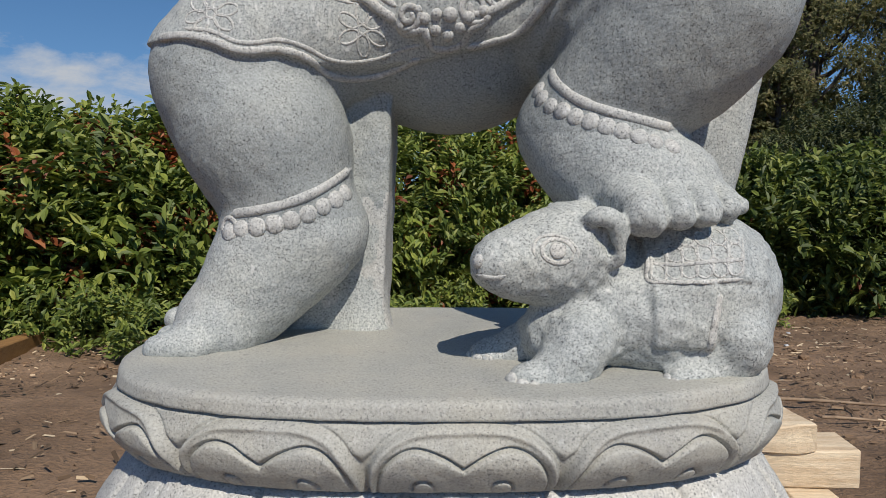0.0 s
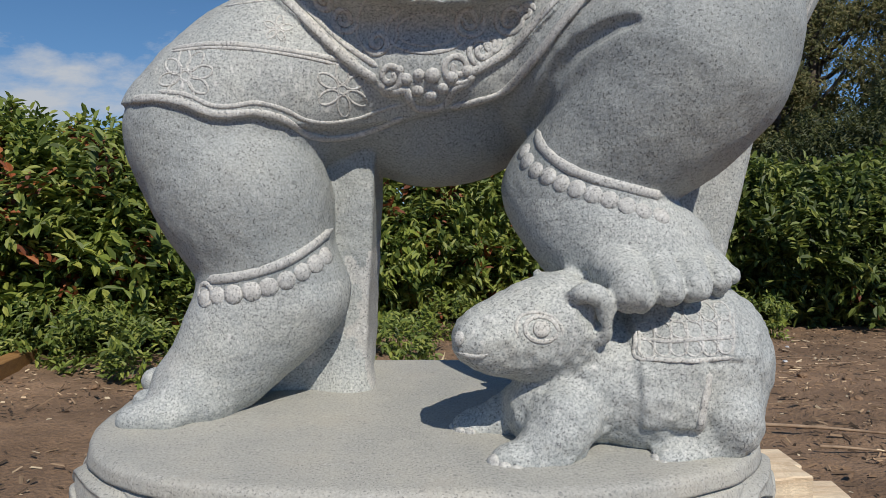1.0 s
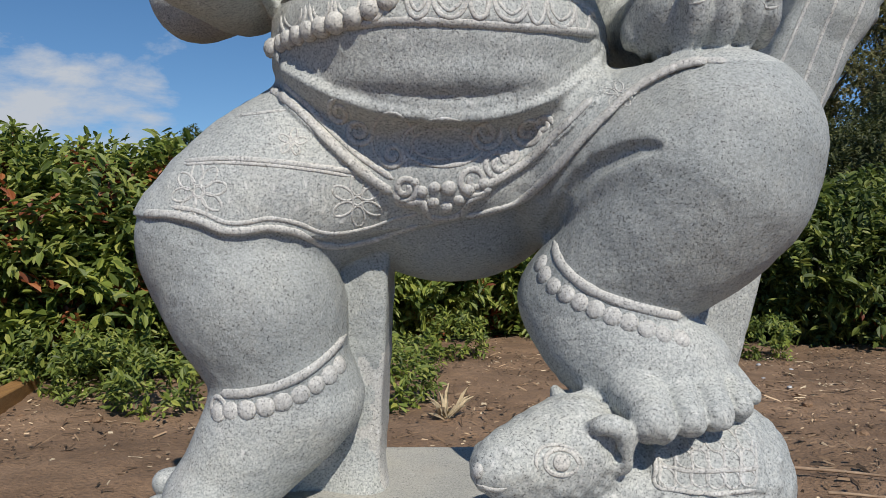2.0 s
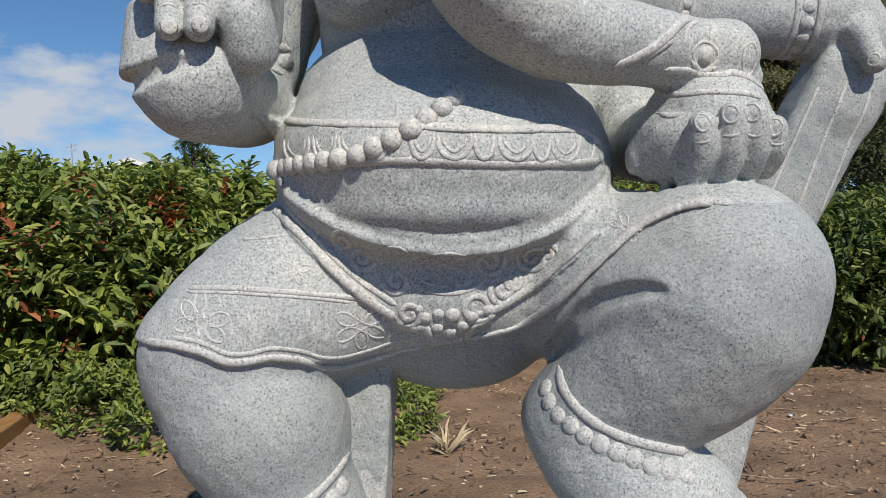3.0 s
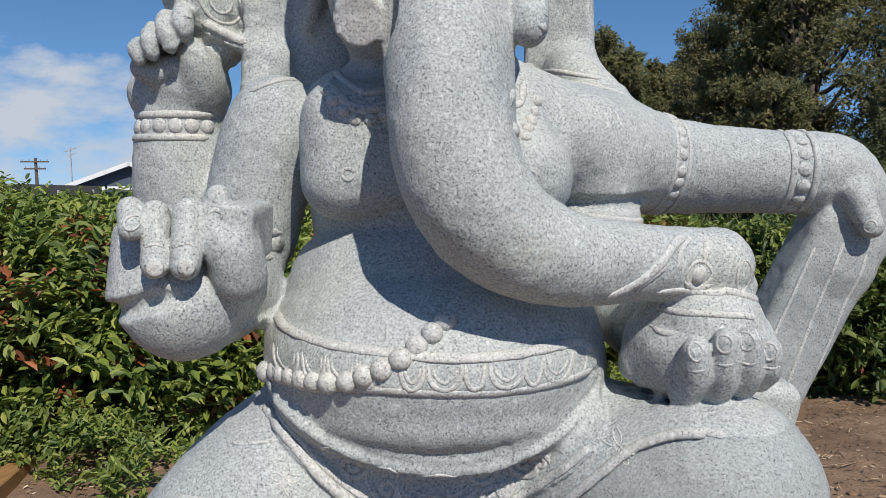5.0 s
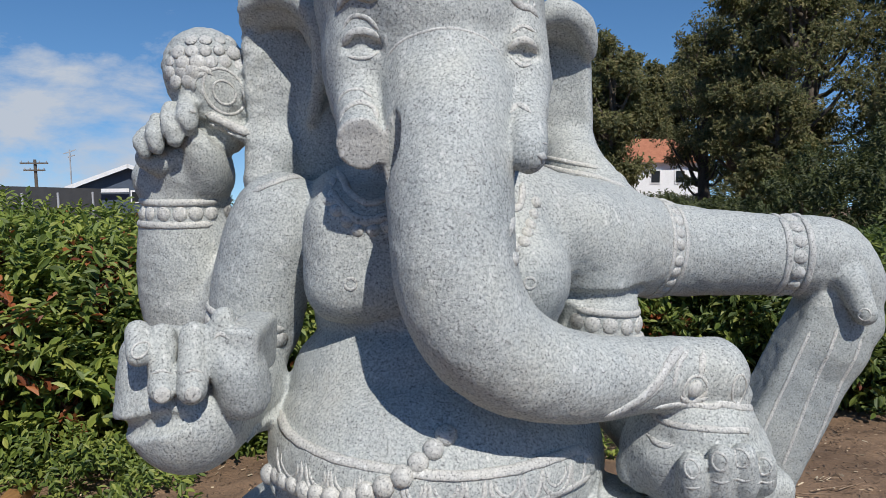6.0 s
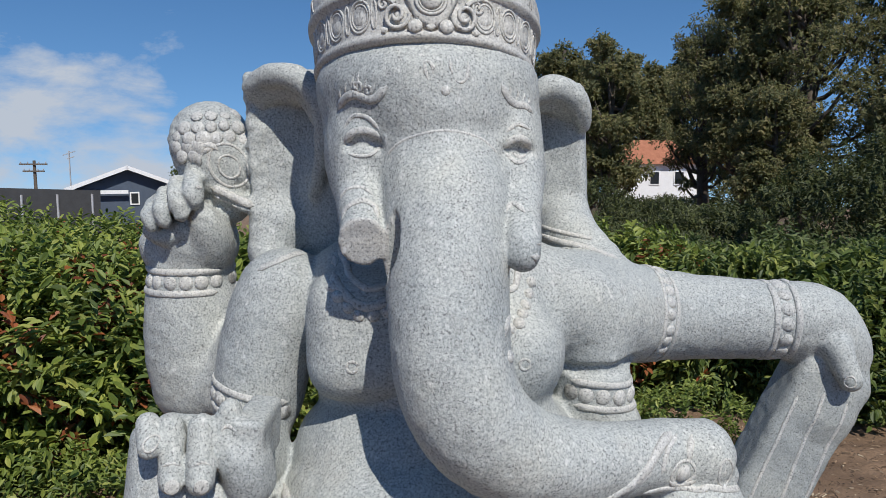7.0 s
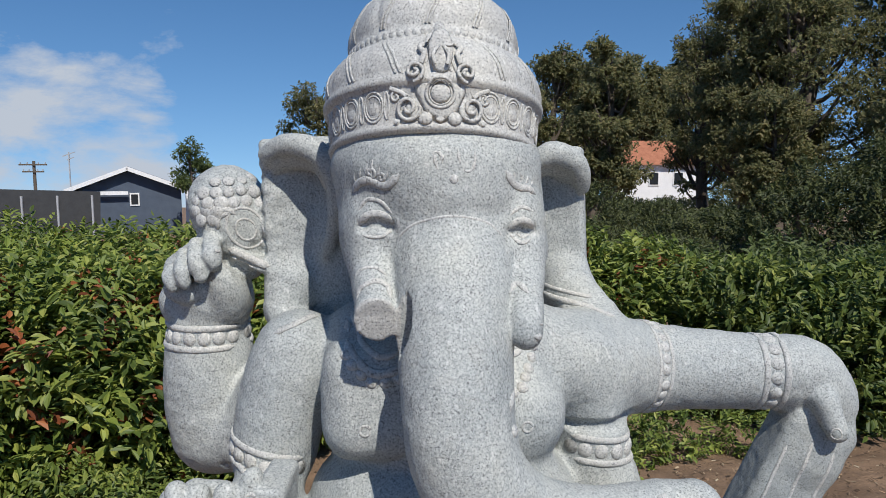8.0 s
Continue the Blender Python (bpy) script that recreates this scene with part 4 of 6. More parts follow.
cord((-0.038, 1.076), (-0.037, 1.062), (-0.033, 1.051), (-0.026, 1.047), (-0.018, 1.052), (-0.014, 1.062), (-0.013, 1.076), r=0.0022)
cord((-0.034, 1.073), (-0.033, 1.064), (-0.026, 1.055), (-0.018, 1.064), (-0.017, 1.073), r=0.0016)
cord((-0.009, 1.076), (-0.008, 1.062), (-0.002, 1.052), (0.009, 1.047), (0.02, 1.051), (0.027, 1.062), (0.028, 1.076), r=0.0022)
cord((-0.003, 1.073), (-0.002, 1.064), (0.009, 1.055), (0.021, 1.064), (0.022, 1.073), r=0.0016)
cord((0.032, 1.076), (0.032, 1.062), (0.036, 1.051), (0.042, 1.047), (0.049, 1.051), (0.052, 1.062), (0.053, 1.076), r=0.0022)
cord((0.059, 1.075), (0.06, 1.062), (0.066, 1.051), (0.078, 1.046), (0.089, 1.05), (0.096, 1.061), (0.098, 1.075), r=0.0022)
cord((0.065, 1.073), (0.066, 1.063), (0.078, 1.054), (0.09, 1.063), (0.091, 1.073), r=0.0016)
cord((0.098, 1.075), (0.098, 1.061), (0.102, 1.05), (0.108, 1.045), (0.114, 1.05), (0.118, 1.061), (0.119, 1.075), r=0.0022)
cord((0.121, 1.075), (0.121, 1.061), (0.127, 1.049), (0.137, 1.044), (0.148, 1.048), (0.155, 1.059), (0.156, 1.074), r=0.0022)
cord((0.126, 1.072), (0.127, 1.062), (0.137, 1.053), (0.149, 1.061), (0.15, 1.071), r=0.0016)
cord((0.158, 1.074), (0.158, 1.059), (0.161, 1.047), (0.168, 1.042), (0.173, 1.047), (0.177, 1.058), (0.178, 1.073), r=0.0022)
# bead string, anklets, necklaces
beads((-0.221, 1.032), (-0.181, 1.039), (-0.147, 1.043), (-0.118, 1.047), (-0.098, 1.051), (-0.079, 1.059), (-0.059, 1.068), (-0.04, 1.079), (-0.023, 1.09), (-0.004, 1.104), (0.013, 1.118), r=0.0132, gap=1.72, squash=0.80, sink=0.0)
cord((-0.274, 0.606), (-0.231, 0.613), (-0.197, 0.621), (-0.165, 0.634), (-0.142, 0.649), (-0.124, 0.666), r=0.0048)
beads((-0.289, 0.579), (-0.27, 0.586), (-0.254, 0.589), (-0.229, 0.592), (-0.205, 0.596), (-0.185, 0.602), (-0.166, 0.61), (-0.148, 0.619), (-0.134, 0.629), (-0.123, 0.639), r=0.0130, gap=1.72, squash=0.42, sink=0.25)
loop(-0.277, 0.588, 0.011, 0.013, r=0.0025)
cord((0.14, 0.796), (0.143, 0.772), (0.162, 0.751), (0.192, 0.736), (0.23, 0.725), (0.279, 0.713), r=0.0048)
beads((0.123, 0.773), (0.125, 0.756), (0.135, 0.743), (0.147, 0.736), (0.162, 0.728), (0.18, 0.721), (0.198, 0.715), (0.216, 0.709), (0.238, 0.702), (0.257, 0.696), (0.276, 0.691), r=0.0120, gap=1.72, squash=0.42, sink=0.25)
beads((0.133, 1.379), (0.128, 1.358), (0.118, 1.338), (0.103, 1.317), (0.08, 1.324), r=0.0095)
cord((0.114, 1.398), (0.107, 1.366), (0.082, 1.363), (0.076, 1.347), r=0.004)
beads((-0.136, 1.382), (-0.116, 1.358), (-0.091, 1.34), (-0.051, 1.349), r=0.0095)
cord((-0.143, 1.403), (-0.123, 1.376), (-0.092, 1.353), (-0.051, 1.361), r=0.005)
cord((-0.138, 1.413), (-0.114, 1.391), (-0.085, 1.374), (-0.053, 1.383), r=0.004)
# chest, shawl seams
loop(-0.106, 1.276, 0.007, 0.007, r=0.0015)
loop(0.116, 1.273, 0.007, 0.007, r=0.0015)
cord((-0.25, 1.384), (-0.228, 1.394), (-0.202, 1.403), (-0.188, 1.401), r=0.004)
cord((0.106, 1.431), (0.196, 1.409), (0.236, 1.402), (0.279, 1.387), r=0.004)
cord((0.113, 1.444), (0.204, 1.423), (0.246, 1.415), r=0.0025)
# face
cord((-0.109, 1.556), (-0.098, 1.568), (-0.084, 1.571), (-0.072, 1.567), (-0.063, 1.557), r=0.0036)
cord((-0.104, 1.544), (-0.088, 1.541), (-0.074, 1.544), (-0.064, 1.553), r=0.0016)
cord((-0.109, 1.574), (-0.098, 1.588), (-0.080, 1.586), (-0.066, 1.572), r=0.0022)
cord((0.081, 1.550), (0.093, 1.561), (0.106, 1.561), (0.117, 1.549), r=0.0036)
cord((0.083, 1.546), (0.097, 1.534), (0.113, 1.538), r=0.0022)
cord((0.092, 1.545), (0.102, 1.540), (0.110, 1.543), r=0.003)
cord((0.084, 1.569), (0.098, 1.579), (0.115, 1.573), r=0.0022)
cord((-0.117, 1.598), (-0.108, 1.609), (-0.095, 1.613), (-0.083, 1.608), (-0.070, 1.607), (-0.055, 1.621), r=0.0042)
for _x, _z, _dx, _dz in ((-0.112, 1.609, -0.001, 0.012), (-0.106, 1.614, 0.001, 0.014), (-0.099, 1.617, 0.003, 0.017), (-0.091, 1.617, 0.002, 0.022), (-0.084, 1.614, 0.004, 0.017), (-0.076, 1.612, 0.006, 0.013)):
    cord((_x, _z), (_x + _dx - 0.002, _z + _dz * 0.5), (_x + _dx, _z + _dz), r=0.0020)
curl(-0.092, 1.622, 0.008, 1.3, 200, 1, 0.0018)
curl(-0.078, 1.616, 0.006, 1.2, 160, -1, 0.0016)
cord((0.078, 1.626), (0.086, 1.611), (0.097, 1.603), (0.109, 1.602), (0.120, 1.594), r=0.0040)
for _x, _z, _dx, _dz in ((0.089, 1.613, -0.001, 0.013), (0.097, 1.608, 0.001, 0.015), (0.105, 1.607, 0.002, 0.013), (0.112, 1.604, 0.002, 0.010)):
    cord((_x, _z), (_x + _dx + 0.002, _z + _dz * 0.5), (_x + _dx, _z + _dz), r=0.0018)
cord((-0.013, 1.648), (-0.011, 1.638), (-0.008, 1.627), r=0.0019)
cord((-0.013, 1.648), (-0.006, 1.647), (-0.002, 1.640), (-0.003, 1.633), r=0.0019)
cord((0.017, 1.651), (0.018, 1.642), (0.020, 1.634), r=0.0019)
cord((0.023, 1.627), (0.029, 1.624), (0.035, 1.628), (0.038, 1.638), (0.038, 1.650), r=0.0014)
cord((-0.108, 1.468), (-0.103, 1.481), (-0.086, 1.49), (-0.071, 1.484), (-0.065, 1.47), r=0.003)
cord((0.08, 1.477), (0.091, 1.487), (0.103, 1.477), r=0.003)
cord((-0.113, 1.49), (-0.104, 1.502), (-0.086, 1.505), (-0.071, 1.495), r=0.0018)
blob(0.012, 1.615, 0.006, 0.25)
cord((-0.060, 1.540), (-0.035, 1.560), (0.01, 1.570), (0.052, 1.562), (0.076, 1.542), r=0.0016, sink=1.6)
# trunk tip, bowl, fingers
cord((0.183, 1.146), (0.206, 1.156), (0.226, 1.167), (0.246, 1.183), (0.265, 1.201), (0.286, 1.21), r=0.0045)
cord((0.213, 1.154), (0.233, 1.166), (0.253, 1.18), r=0.003)
blob(0.296, 1.165, 0.011, 0.5)
loop(0.296, 1.165, 0.016, 0.015, r=0.0016)
cord((0.277, 1.158), (0.292, 1.148), (0.314, 1.152), r=0.003)
cord((0.303, 1.178), (0.306, 1.19), (0.312, 1.205), r=0.0035)
cord((0.264, 1.171), (0.274, 1.195), (0.293, 1.207), r=0.0025)
loop(0.35, 1.162, 0.01, 0.018, r=0.0014)
cord((0.244, 1.146), (0.27, 1.147), (0.312, 1.143), (0.355, 1.139), (0.526, 1.067), r=0.0035)
cord((0.248, 1.126), (0.269, 1.122), (0.301, 1.123), (0.339, 1.121), (0.362, 1.117), r=0.003)
cord((0.249, 1.102), (0.26, 1.097), (0.273, 1.1), r=0.003)
loop(0.281, 1.087, 0.0072, 0.0095, r=0.0012)
loop(0.311, 1.096, 0.0072, 0.0095, r=0.0012)
loop(0.336, 1.098, 0.0072, 0.0095, r=0.0012)
loop(0.368, 1.083, 0.0072, 0.0095, r=0.0012)
cord((0.274, 1.065), (0.282, 1.065), (0.293, 1.068), r=0.0012)
cord((0.304, 1.073), (0.312, 1.072), (0.322, 1.075), r=0.0012)
cord((0.326, 1.077), (0.34, 1.072), (0.35, 1.075), r=0.0012)
cord((0.354, 1.069), (0.37, 1.063), (0.382, 1.066), r=0.0012)
blob(-0.286, 1.183, 0.009, 0.2)
cord((-0.3, 1.203), (-0.288, 1.207), (-0.279, 1.202), r=0.0012)
blob(-0.253, 1.184, 0.009, 0.2)
cord((-0.266, 1.204), (-0.255, 1.208), (-0.246, 1.203), r=0.0012)
loop(-0.31, 1.229, 0.007, 0.007, r=0.0011)
cord((-0.239, 1.236), (-0.232, 1.241), (-0.222, 1.236), r=0.002)
loop(0.64, 1.196, 0.007, 0.009, r=0.0012)
# bud in the raised rear hand
blob(-0.367, 1.604, 0.0094, 0.28)
blob(-0.347, 1.605, 0.0101, 0.28)
blob(-0.329, 1.606, 0.0088, 0.32)
blob(-0.321, 1.61, 0.0122, 0.39)
blob(-0.385, 1.586, 0.0116, 0.30)
blob(-0.364, 1.587, 0.0106, 0.30)
blob(-0.344, 1.588, 0.0092, 0.28)
blob(-0.327, 1.59, 0.0094, 0.41)
blob(-0.31, 1.588, 0.0118, 0.39)
blob(-0.399, 1.573, 0.0097, 0.36)
blob(-0.376, 1.569, 0.0114, 0.40)
blob(-0.355, 1.57, 0.0120, 0.27)
blob(-0.337, 1.571, 0.0109, 0.37)
blob(-0.319, 1.573, 0.0105, 0.29)
blob(-0.302, 1.571, 0.0104, 0.27)
blob(-0.4, 1.555, 0.0122, 0.40)
blob(-0.38, 1.555, 0.0107, 0.31)
blob(-0.362, 1.555, 0.0121, 0.35)
blob(-0.39, 1.543, 0.0120, 0.40)
blob(-0.371, 1.543, 0.0105, 0.33)
cord((-0.39, 1.548), (-0.366, 1.556), (-0.345, 1.56), (-0.334, 1.552), r=0.004)
cord((-0.364, 1.527), (-0.358, 1.548), (-0.339, 1.556), r=0.0035)
loop(-0.321, 1.529, 0.026, 0.034, 20, r=0.0018)
loop(-0.32, 1.527, 0.014, 0.018, 20, r=0.0015)
cord((-0.358, 1.498), (-0.333, 1.489), (-0.304, 1.475), (-0.283, 1.466), r=0.005)
cord((-0.354, 1.485), (-0.336, 1.477), (-0.309, 1.464), r=0.003)
# club ribs
cord((0.58, 1.162), (0.542, 1.067), (0.504, 0.971), r=0.0022, y0=1.12)
cord((0.619, 1.168), (0.584, 1.056), (0.549, 0.944), r=0.0022, y0=1.12)
cord((0.655, 1.151), (0.625, 1.056), (0.594, 0.962), r=0.0022, y0=1.12)
# rat: eye, ear, mouth, blanket
loop(0.128, 0.574, 0.018, 0.013, -10, r=0.002)
blob(0.128, 0.575, 0.01, 0.3)
loop(0.126, 0.573, 0.026, 0.018, -15, r=0.0015, part_of=0.6)
cord((0.038, 0.546), (0.049, 0.544), (0.061, 0.544), (0.07, 0.547), r=0.0025)
blob(0.039, 0.562, 0.009, 0.5)
cord((0.242, 0.571), (0.238, 0.553), (0.237, 0.537), (0.255, 0.537), (0.275, 0.538), (0.304, 0.54), (0.338, 0.542), r=0.002)
cord((0.24, 0.555), (0.27, 0.556), (0.304, 0.561), (0.345, 0.564), r=0.002)
loop(0.253, 0.564, 0.0085, 0.0085, r=0.001)
loop(0.267, 0.567, 0.0085, 0.0085, r=0.001)
loop(0.283, 0.569, 0.0085, 0.0085, r=0.001)
loop(0.298, 0.57, 0.0085, 0.0085, r=0.001)
loop(0.315, 0.571, 0.0085, 0.0085, r=0.001)
loop(0.333, 0.572, 0.0085, 0.0085, r=0.001)
loop(0.249, 0.546, 0.0085, 0.0085, r=0.001)
loop(0.265, 0.549, 0.0085, 0.0085, r=0.001)
loop(0.28, 0.551, 0.0085, 0.0085, r=0.001)
loop(0.295, 0.552, 0.0085, 0.0085, r=0.001)
loop(0.312, 0.553, 0.0085, 0.0085, r=0.001)
loop(0.329, 0.555, 0.0085, 0.0085, r=0.001)
loop(0.282, 0.584, 0.008, 0.008, r=0.001)
loop(0.3, 0.585, 0.008, 0.008, r=0.001)
loop(0.317, 0.587, 0.008, 0.008, r=0.001)
loop(0.334, 0.588, 0.008, 0.008, r=0.001)
cord((0.246, 0.571), (0.24, 0.539), r=0.0013)
cord((0.262, 0.574), (0.255, 0.541), r=0.0013)
cord((0.277, 0.577), (0.271, 0.542), r=0.0013)
cord((0.293, 0.58), (0.287, 0.544), r=0.0013)
cord((0.309, 0.582), (0.303, 0.545), r=0.0013)
cord((0.326, 0.584), (0.319, 0.546), r=0.0013)
cord((0.346, 0.585), (0.337, 0.546), r=0.0013)
cord((0.311, 0.529), (0.309, 0.51), (0.304, 0.482), (0.303, 0.453), r=0.004, sink=1.2)
blob(0.076, 0.431, 0.009, 0.5)
blob(0.088, 0.426, 0.009, 0.5)
blob(0.101, 0.424, 0.009, 0.5)
blob(0.254, 0.427, 0.008, 0.5)
blob(0.261, 0.424, 0.008, 0.5)
blob(0.271, 0.422, 0.008, 0.5)
blob(0.033, 0.428, 0.008, 0.5)
blob(0.043, 0.428, 0.008, 0.5)
blob(0.055, 0.429, 0.008, 0.5)
# bracelets and arm bands
bangle((-0.389, 1.29, 1.345), (0, 0, 1), gap=0.034, r=0.0042, bead=0.0125)
bangle((0.553, 1.28, 1.262), (1, 0, -0.05), gap=0.034, r=0.0042, bead=0.0125)
bangle((0.342, 1.27, 1.268), (1, 0.2, -0.12), gap=0.026, r=0.0028, bead=0.0105)
bangle((-0.258, 1.14, 1.19), (-0.25, 0, -1), gap=0.034, bead=0.0125)
bangle((0.228, 1.18, 1.195), (0.1, 0, 1), gap=0.036, out=0.11, bead=0.013)


def build_crown():
    """Stepped turban crown: a banded rim, two fluted bulges, a jewel at the brow."""
    cx, cy, cz, tilt = -0.015, 1.10, 1.636, -14.0
    prof = [(0.09, 0.012), (0.13, 0.004), (0.146, 0.0), (0.153, 0.003), (0.155, 0.008), (0.152, 0.012), (0.152, 0.016), (0.156, 0.055), (0.158, 0.058), (0.163, 0.061), (0.164, 0.068), (0.160, 0.073),
            (0.161, 0.080), (0.161, 0.092), (0.157, 0.106), (0.149, 0.119), (0.138, 0.128), (0.131, 0.131), (0.129, 0.134), (0.129, 0.146), (0.126, 0.149), (0.128, 0.156), (0.129, 0.168),
            (0.125, 0.186), (0.115, 0.204), (0.098, 0.220), (0.075, 0.232), (0.058, 0.238), (0.056, 0.246), (0.060, 0.254), (0.052, 0.268), (0.030, 0.278), (0.004, 0.281)]
    prof = [(r * 0.955, z) for r, z in prof]
    m = np.array(pose(cx, cy, cz, tilt, 0, 0))
    a = np.linspace(0, 2 * np.pi, 220, endpoint=False)
    rows = []
    for r, z in prof:
        flute = 0.0
        if 0.076 < z < 0.128:
            flute = -0.0015 * np.exp(-(((a * 13 / (2 * np.pi)) % 1 - 0.5) / 0.07) ** 2)
        if 0.150 < z < 0.230:
            flute = -0.003 * np.exp(-(((a * 11 / (2 * np.pi) + 2.2 * z) % 1 - 0.5) / 0.08) ** 2)
        rr = r + flute
        rows.append(np.stack([rr * np.cos(a), rr * 1.04 * np.sin(a), np.full_like(a, z)], -1))
    v = np.concatenate(rows)
    w = len(a)
    i, j = np.meshgrid(np.arange(len(prof) - 1), np.arange(w), indexing="ij")
    k = (j + 1) % w
    CARVED.append((v @ m[:3, :3].T + m[:3, 3], np.stack([i * w + j, i * w + k, (i + 1) * w + k, (i + 1) * w + j], -1).reshape(-1, 4)))

    def on(ang, z, r_out=0.0):
        r = np.interp(z, [q[1] for q in prof], [q[0] for q in prof]) + r_out
        t = radians(ang) - math.pi / 2
        p = np.array([r * math.cos(t), r * 1.04 * math.sin(t), z])
        n = np.array([math.cos(t), math.sin(t), 0.0])
        return m[:3, :3] @ p + m[:3, 3], m[:3, :3] @ n

    def line(pts, r, out=0.001):
        flat = smooth_path(pts, 0.5 if max(abs(q[0]) for q in pts) > 1 else 0.5)
        got = [on(ang, z, out) for ang, z in flat]
        CARVED.append(ridge_tube(np.array([g[0] for g in got]), np.array([g[1] for g in got]), np.full(len(got), r)))

    def oval_on(ang, z, da, dz, r, out=0.001):
        t = np.linspace(0, 2 * np.pi, 22)
        CARVED.append(tube(np.array([on(ang + da * math.cos(q), z + dz * math.sin(q), out)[0] for q in t]), r, 6))

    def scroll(ang, z, da, hand, start, r=0.0028, out=0.003, turns=1.5):
        t = np.linspace(0, 1, 30)
        path = [on(ang + da * (1 - 0.8 * q) * math.cos(radians(start) + hand * q * turns * 6.283), z + da * 0.0028 * (1 - 0.8 * q) * math.sin(radians(start) + hand * q * turns * 6.283), out)[0] for q in t]
        CARVED.append(tube(np.array(path), r, 6))

    for n in range(-9, 10):
        if abs(n) > 1:
            oval_on(n * 15.0, 0.036, 5.6, 0.019, 0.0017, 0.0002)
            oval_on(n * 15.0, 0.036, 4.4, 0.0145, 0.0012, 0.0)
            oval_on(n * 15.0 + 7.5, 0.036, 1.3, 0.017, 0.0014, 0.0002)
            p, q = on(n * 15.0, 0.036, -0.002)
            knob(p, q, 0.0115, 0.26)
    for n in range(-24, 25):
        p, q = on(n * 5.0, 0.140, -0.0012)
        knob(p, q, 0.0056, 0.45, np.array([0, 0, 1.0]), 1.15)
    for n in range(-4, 5):
        for off in (0.0, 2.4):
            line([(n * 26 + 9 + off, 0.074), (n * 26 + 7.5 + off, 0.083), (n * 26 + 5 + off, 0.100), (n * 26 + 1 + off, 0.116), (n * 26 - 2 + off, 0.128)], 0.0013, 0.0006)
            line([(n * 30 - 4 + off, 0.151), (n * 30 - 2 + off, 0.165), (n * 30 + 2 + off, 0.185), (n * 30 + 5 + off, 0.204), (n * 30 + 10 + off, 0.222), (n * 30 + 14 + off, 0.233)], 0.0013, 0.0006)
    # jewel at the brow: a disc, scrolls either side, a flame above
    c, q = on(4, 0.066, -0.0095)
    knob(c, q, 0.033, 0.20, np.array([0, 0, 1.0]), 1.7)
    c, q = on(4, 0.030, -0.0055)
    knob(c, q, 0.024, 0.30, np.array([1.0, 0, 0]), 1.9)
    c, q = on(4, 0.046, 0.005)
    knob(c, q, 0.0130, 0.36)
    oval_on(4, 0.046, 6.6, 0.0175, 0.0021, 0.0050)
    oval_on(4, 0.046, 5.2, 0.0140, 0.0012, 0.0050)
    c, q = on(4, 0.100, 0.003)
    knob(c, q, 0.0160, 0.24, np.array([0, 0, 1.0]), 1.9)
    c, q = on(4, 0.126, 0.008)
    knob(c, q, 0.0085, 0.4, np.array([0, 0, 1.0]), 2.0)
    for side in (-1, 1):
        line([(4 + side * 9, 0.083), (4 + side * 7.5, 0.096), (4 + side * 9.5, 0.105), (4 + side * 6, 0.114), (4 + side * 5.5, 0.124), (4, 0.150)], 0.0026, 0.004)
        line([(4 + side * 24, 0.056), (4 + side * 19, 0.050), (4 + side * 16, 0.044)], 0.0022, 0.002)
        scroll(4 + side * 21.5, 0.045, 3.2, -side, 0, 0.0018, 0.001, 1.2)
        scroll(4 + side * 15.5, 0.030, 6.2, side, 90 + 90 * side, 0.0028, 0.003)
        scroll(4 + side * 12.0, 0.073, 4.8, -side, -90, 0.0026, 0.0035)
        scroll(4 + side * 3.6, 0.112, 2.8, side, 200, 0.0016, 0.0075, 1.2)
        line([(4 + side * 2.5, 0.080), (4 + side * 3.5, 0.092), (4 + side * 1.0, 0.106)], 0.0018, 0.008)
        line([(4 + side * 22, 0.014), (4 + side * 12, 0.006), (4 + side * 3, 0.010), (4, 0.016)], 0.003, 0.003)
        p, n = on(4 + side * 7, 0.016, 0.003)
        knob(p, n, 0.009, 0.5)
    for n in range(9):
        p, nn = on(4 + (n - 4) * 5.0, 0.004, 0.002)
        knob(p, nn, 0.006, 0.6)


build_crown()


def finish_statue():
    v, q = gather(CARVED)
    me = quads_mesh("elephant_headed_statue", v, q, GRANITE, True, CHISELLED, len(CARVED[0][1]))
    # bare legs and lap underside: darker granite with few chisel bruises, shade painted into its tone; the club shares
    # it; the prop behind the heel is left from the chisel
    me.materials.append(DARKENED)
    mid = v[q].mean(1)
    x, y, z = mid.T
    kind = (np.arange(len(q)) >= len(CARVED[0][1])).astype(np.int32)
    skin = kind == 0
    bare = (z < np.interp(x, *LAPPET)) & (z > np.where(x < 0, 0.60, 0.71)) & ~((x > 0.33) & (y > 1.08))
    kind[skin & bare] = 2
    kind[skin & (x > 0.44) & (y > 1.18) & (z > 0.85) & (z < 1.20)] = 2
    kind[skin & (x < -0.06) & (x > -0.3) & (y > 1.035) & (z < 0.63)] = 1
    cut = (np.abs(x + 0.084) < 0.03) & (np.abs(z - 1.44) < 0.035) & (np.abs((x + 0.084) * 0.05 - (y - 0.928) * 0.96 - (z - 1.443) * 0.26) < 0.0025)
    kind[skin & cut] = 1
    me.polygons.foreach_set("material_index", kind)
    ob = new("elephant_headed_statue", me)
    tagged(ob, "grey granite elephant-headed figure, one foot on a crouching rat", "statue")


finish_statue()


# ---- lotus pedestal ----
def oval(u, a, b, n=2.7):
    c, s = np.cos(u), np.sin(u)
    return np.sign(c) * np.abs(c) ** (2 / n) * a, np.sign(s) * np.abs(s) ** (2 / n) * b


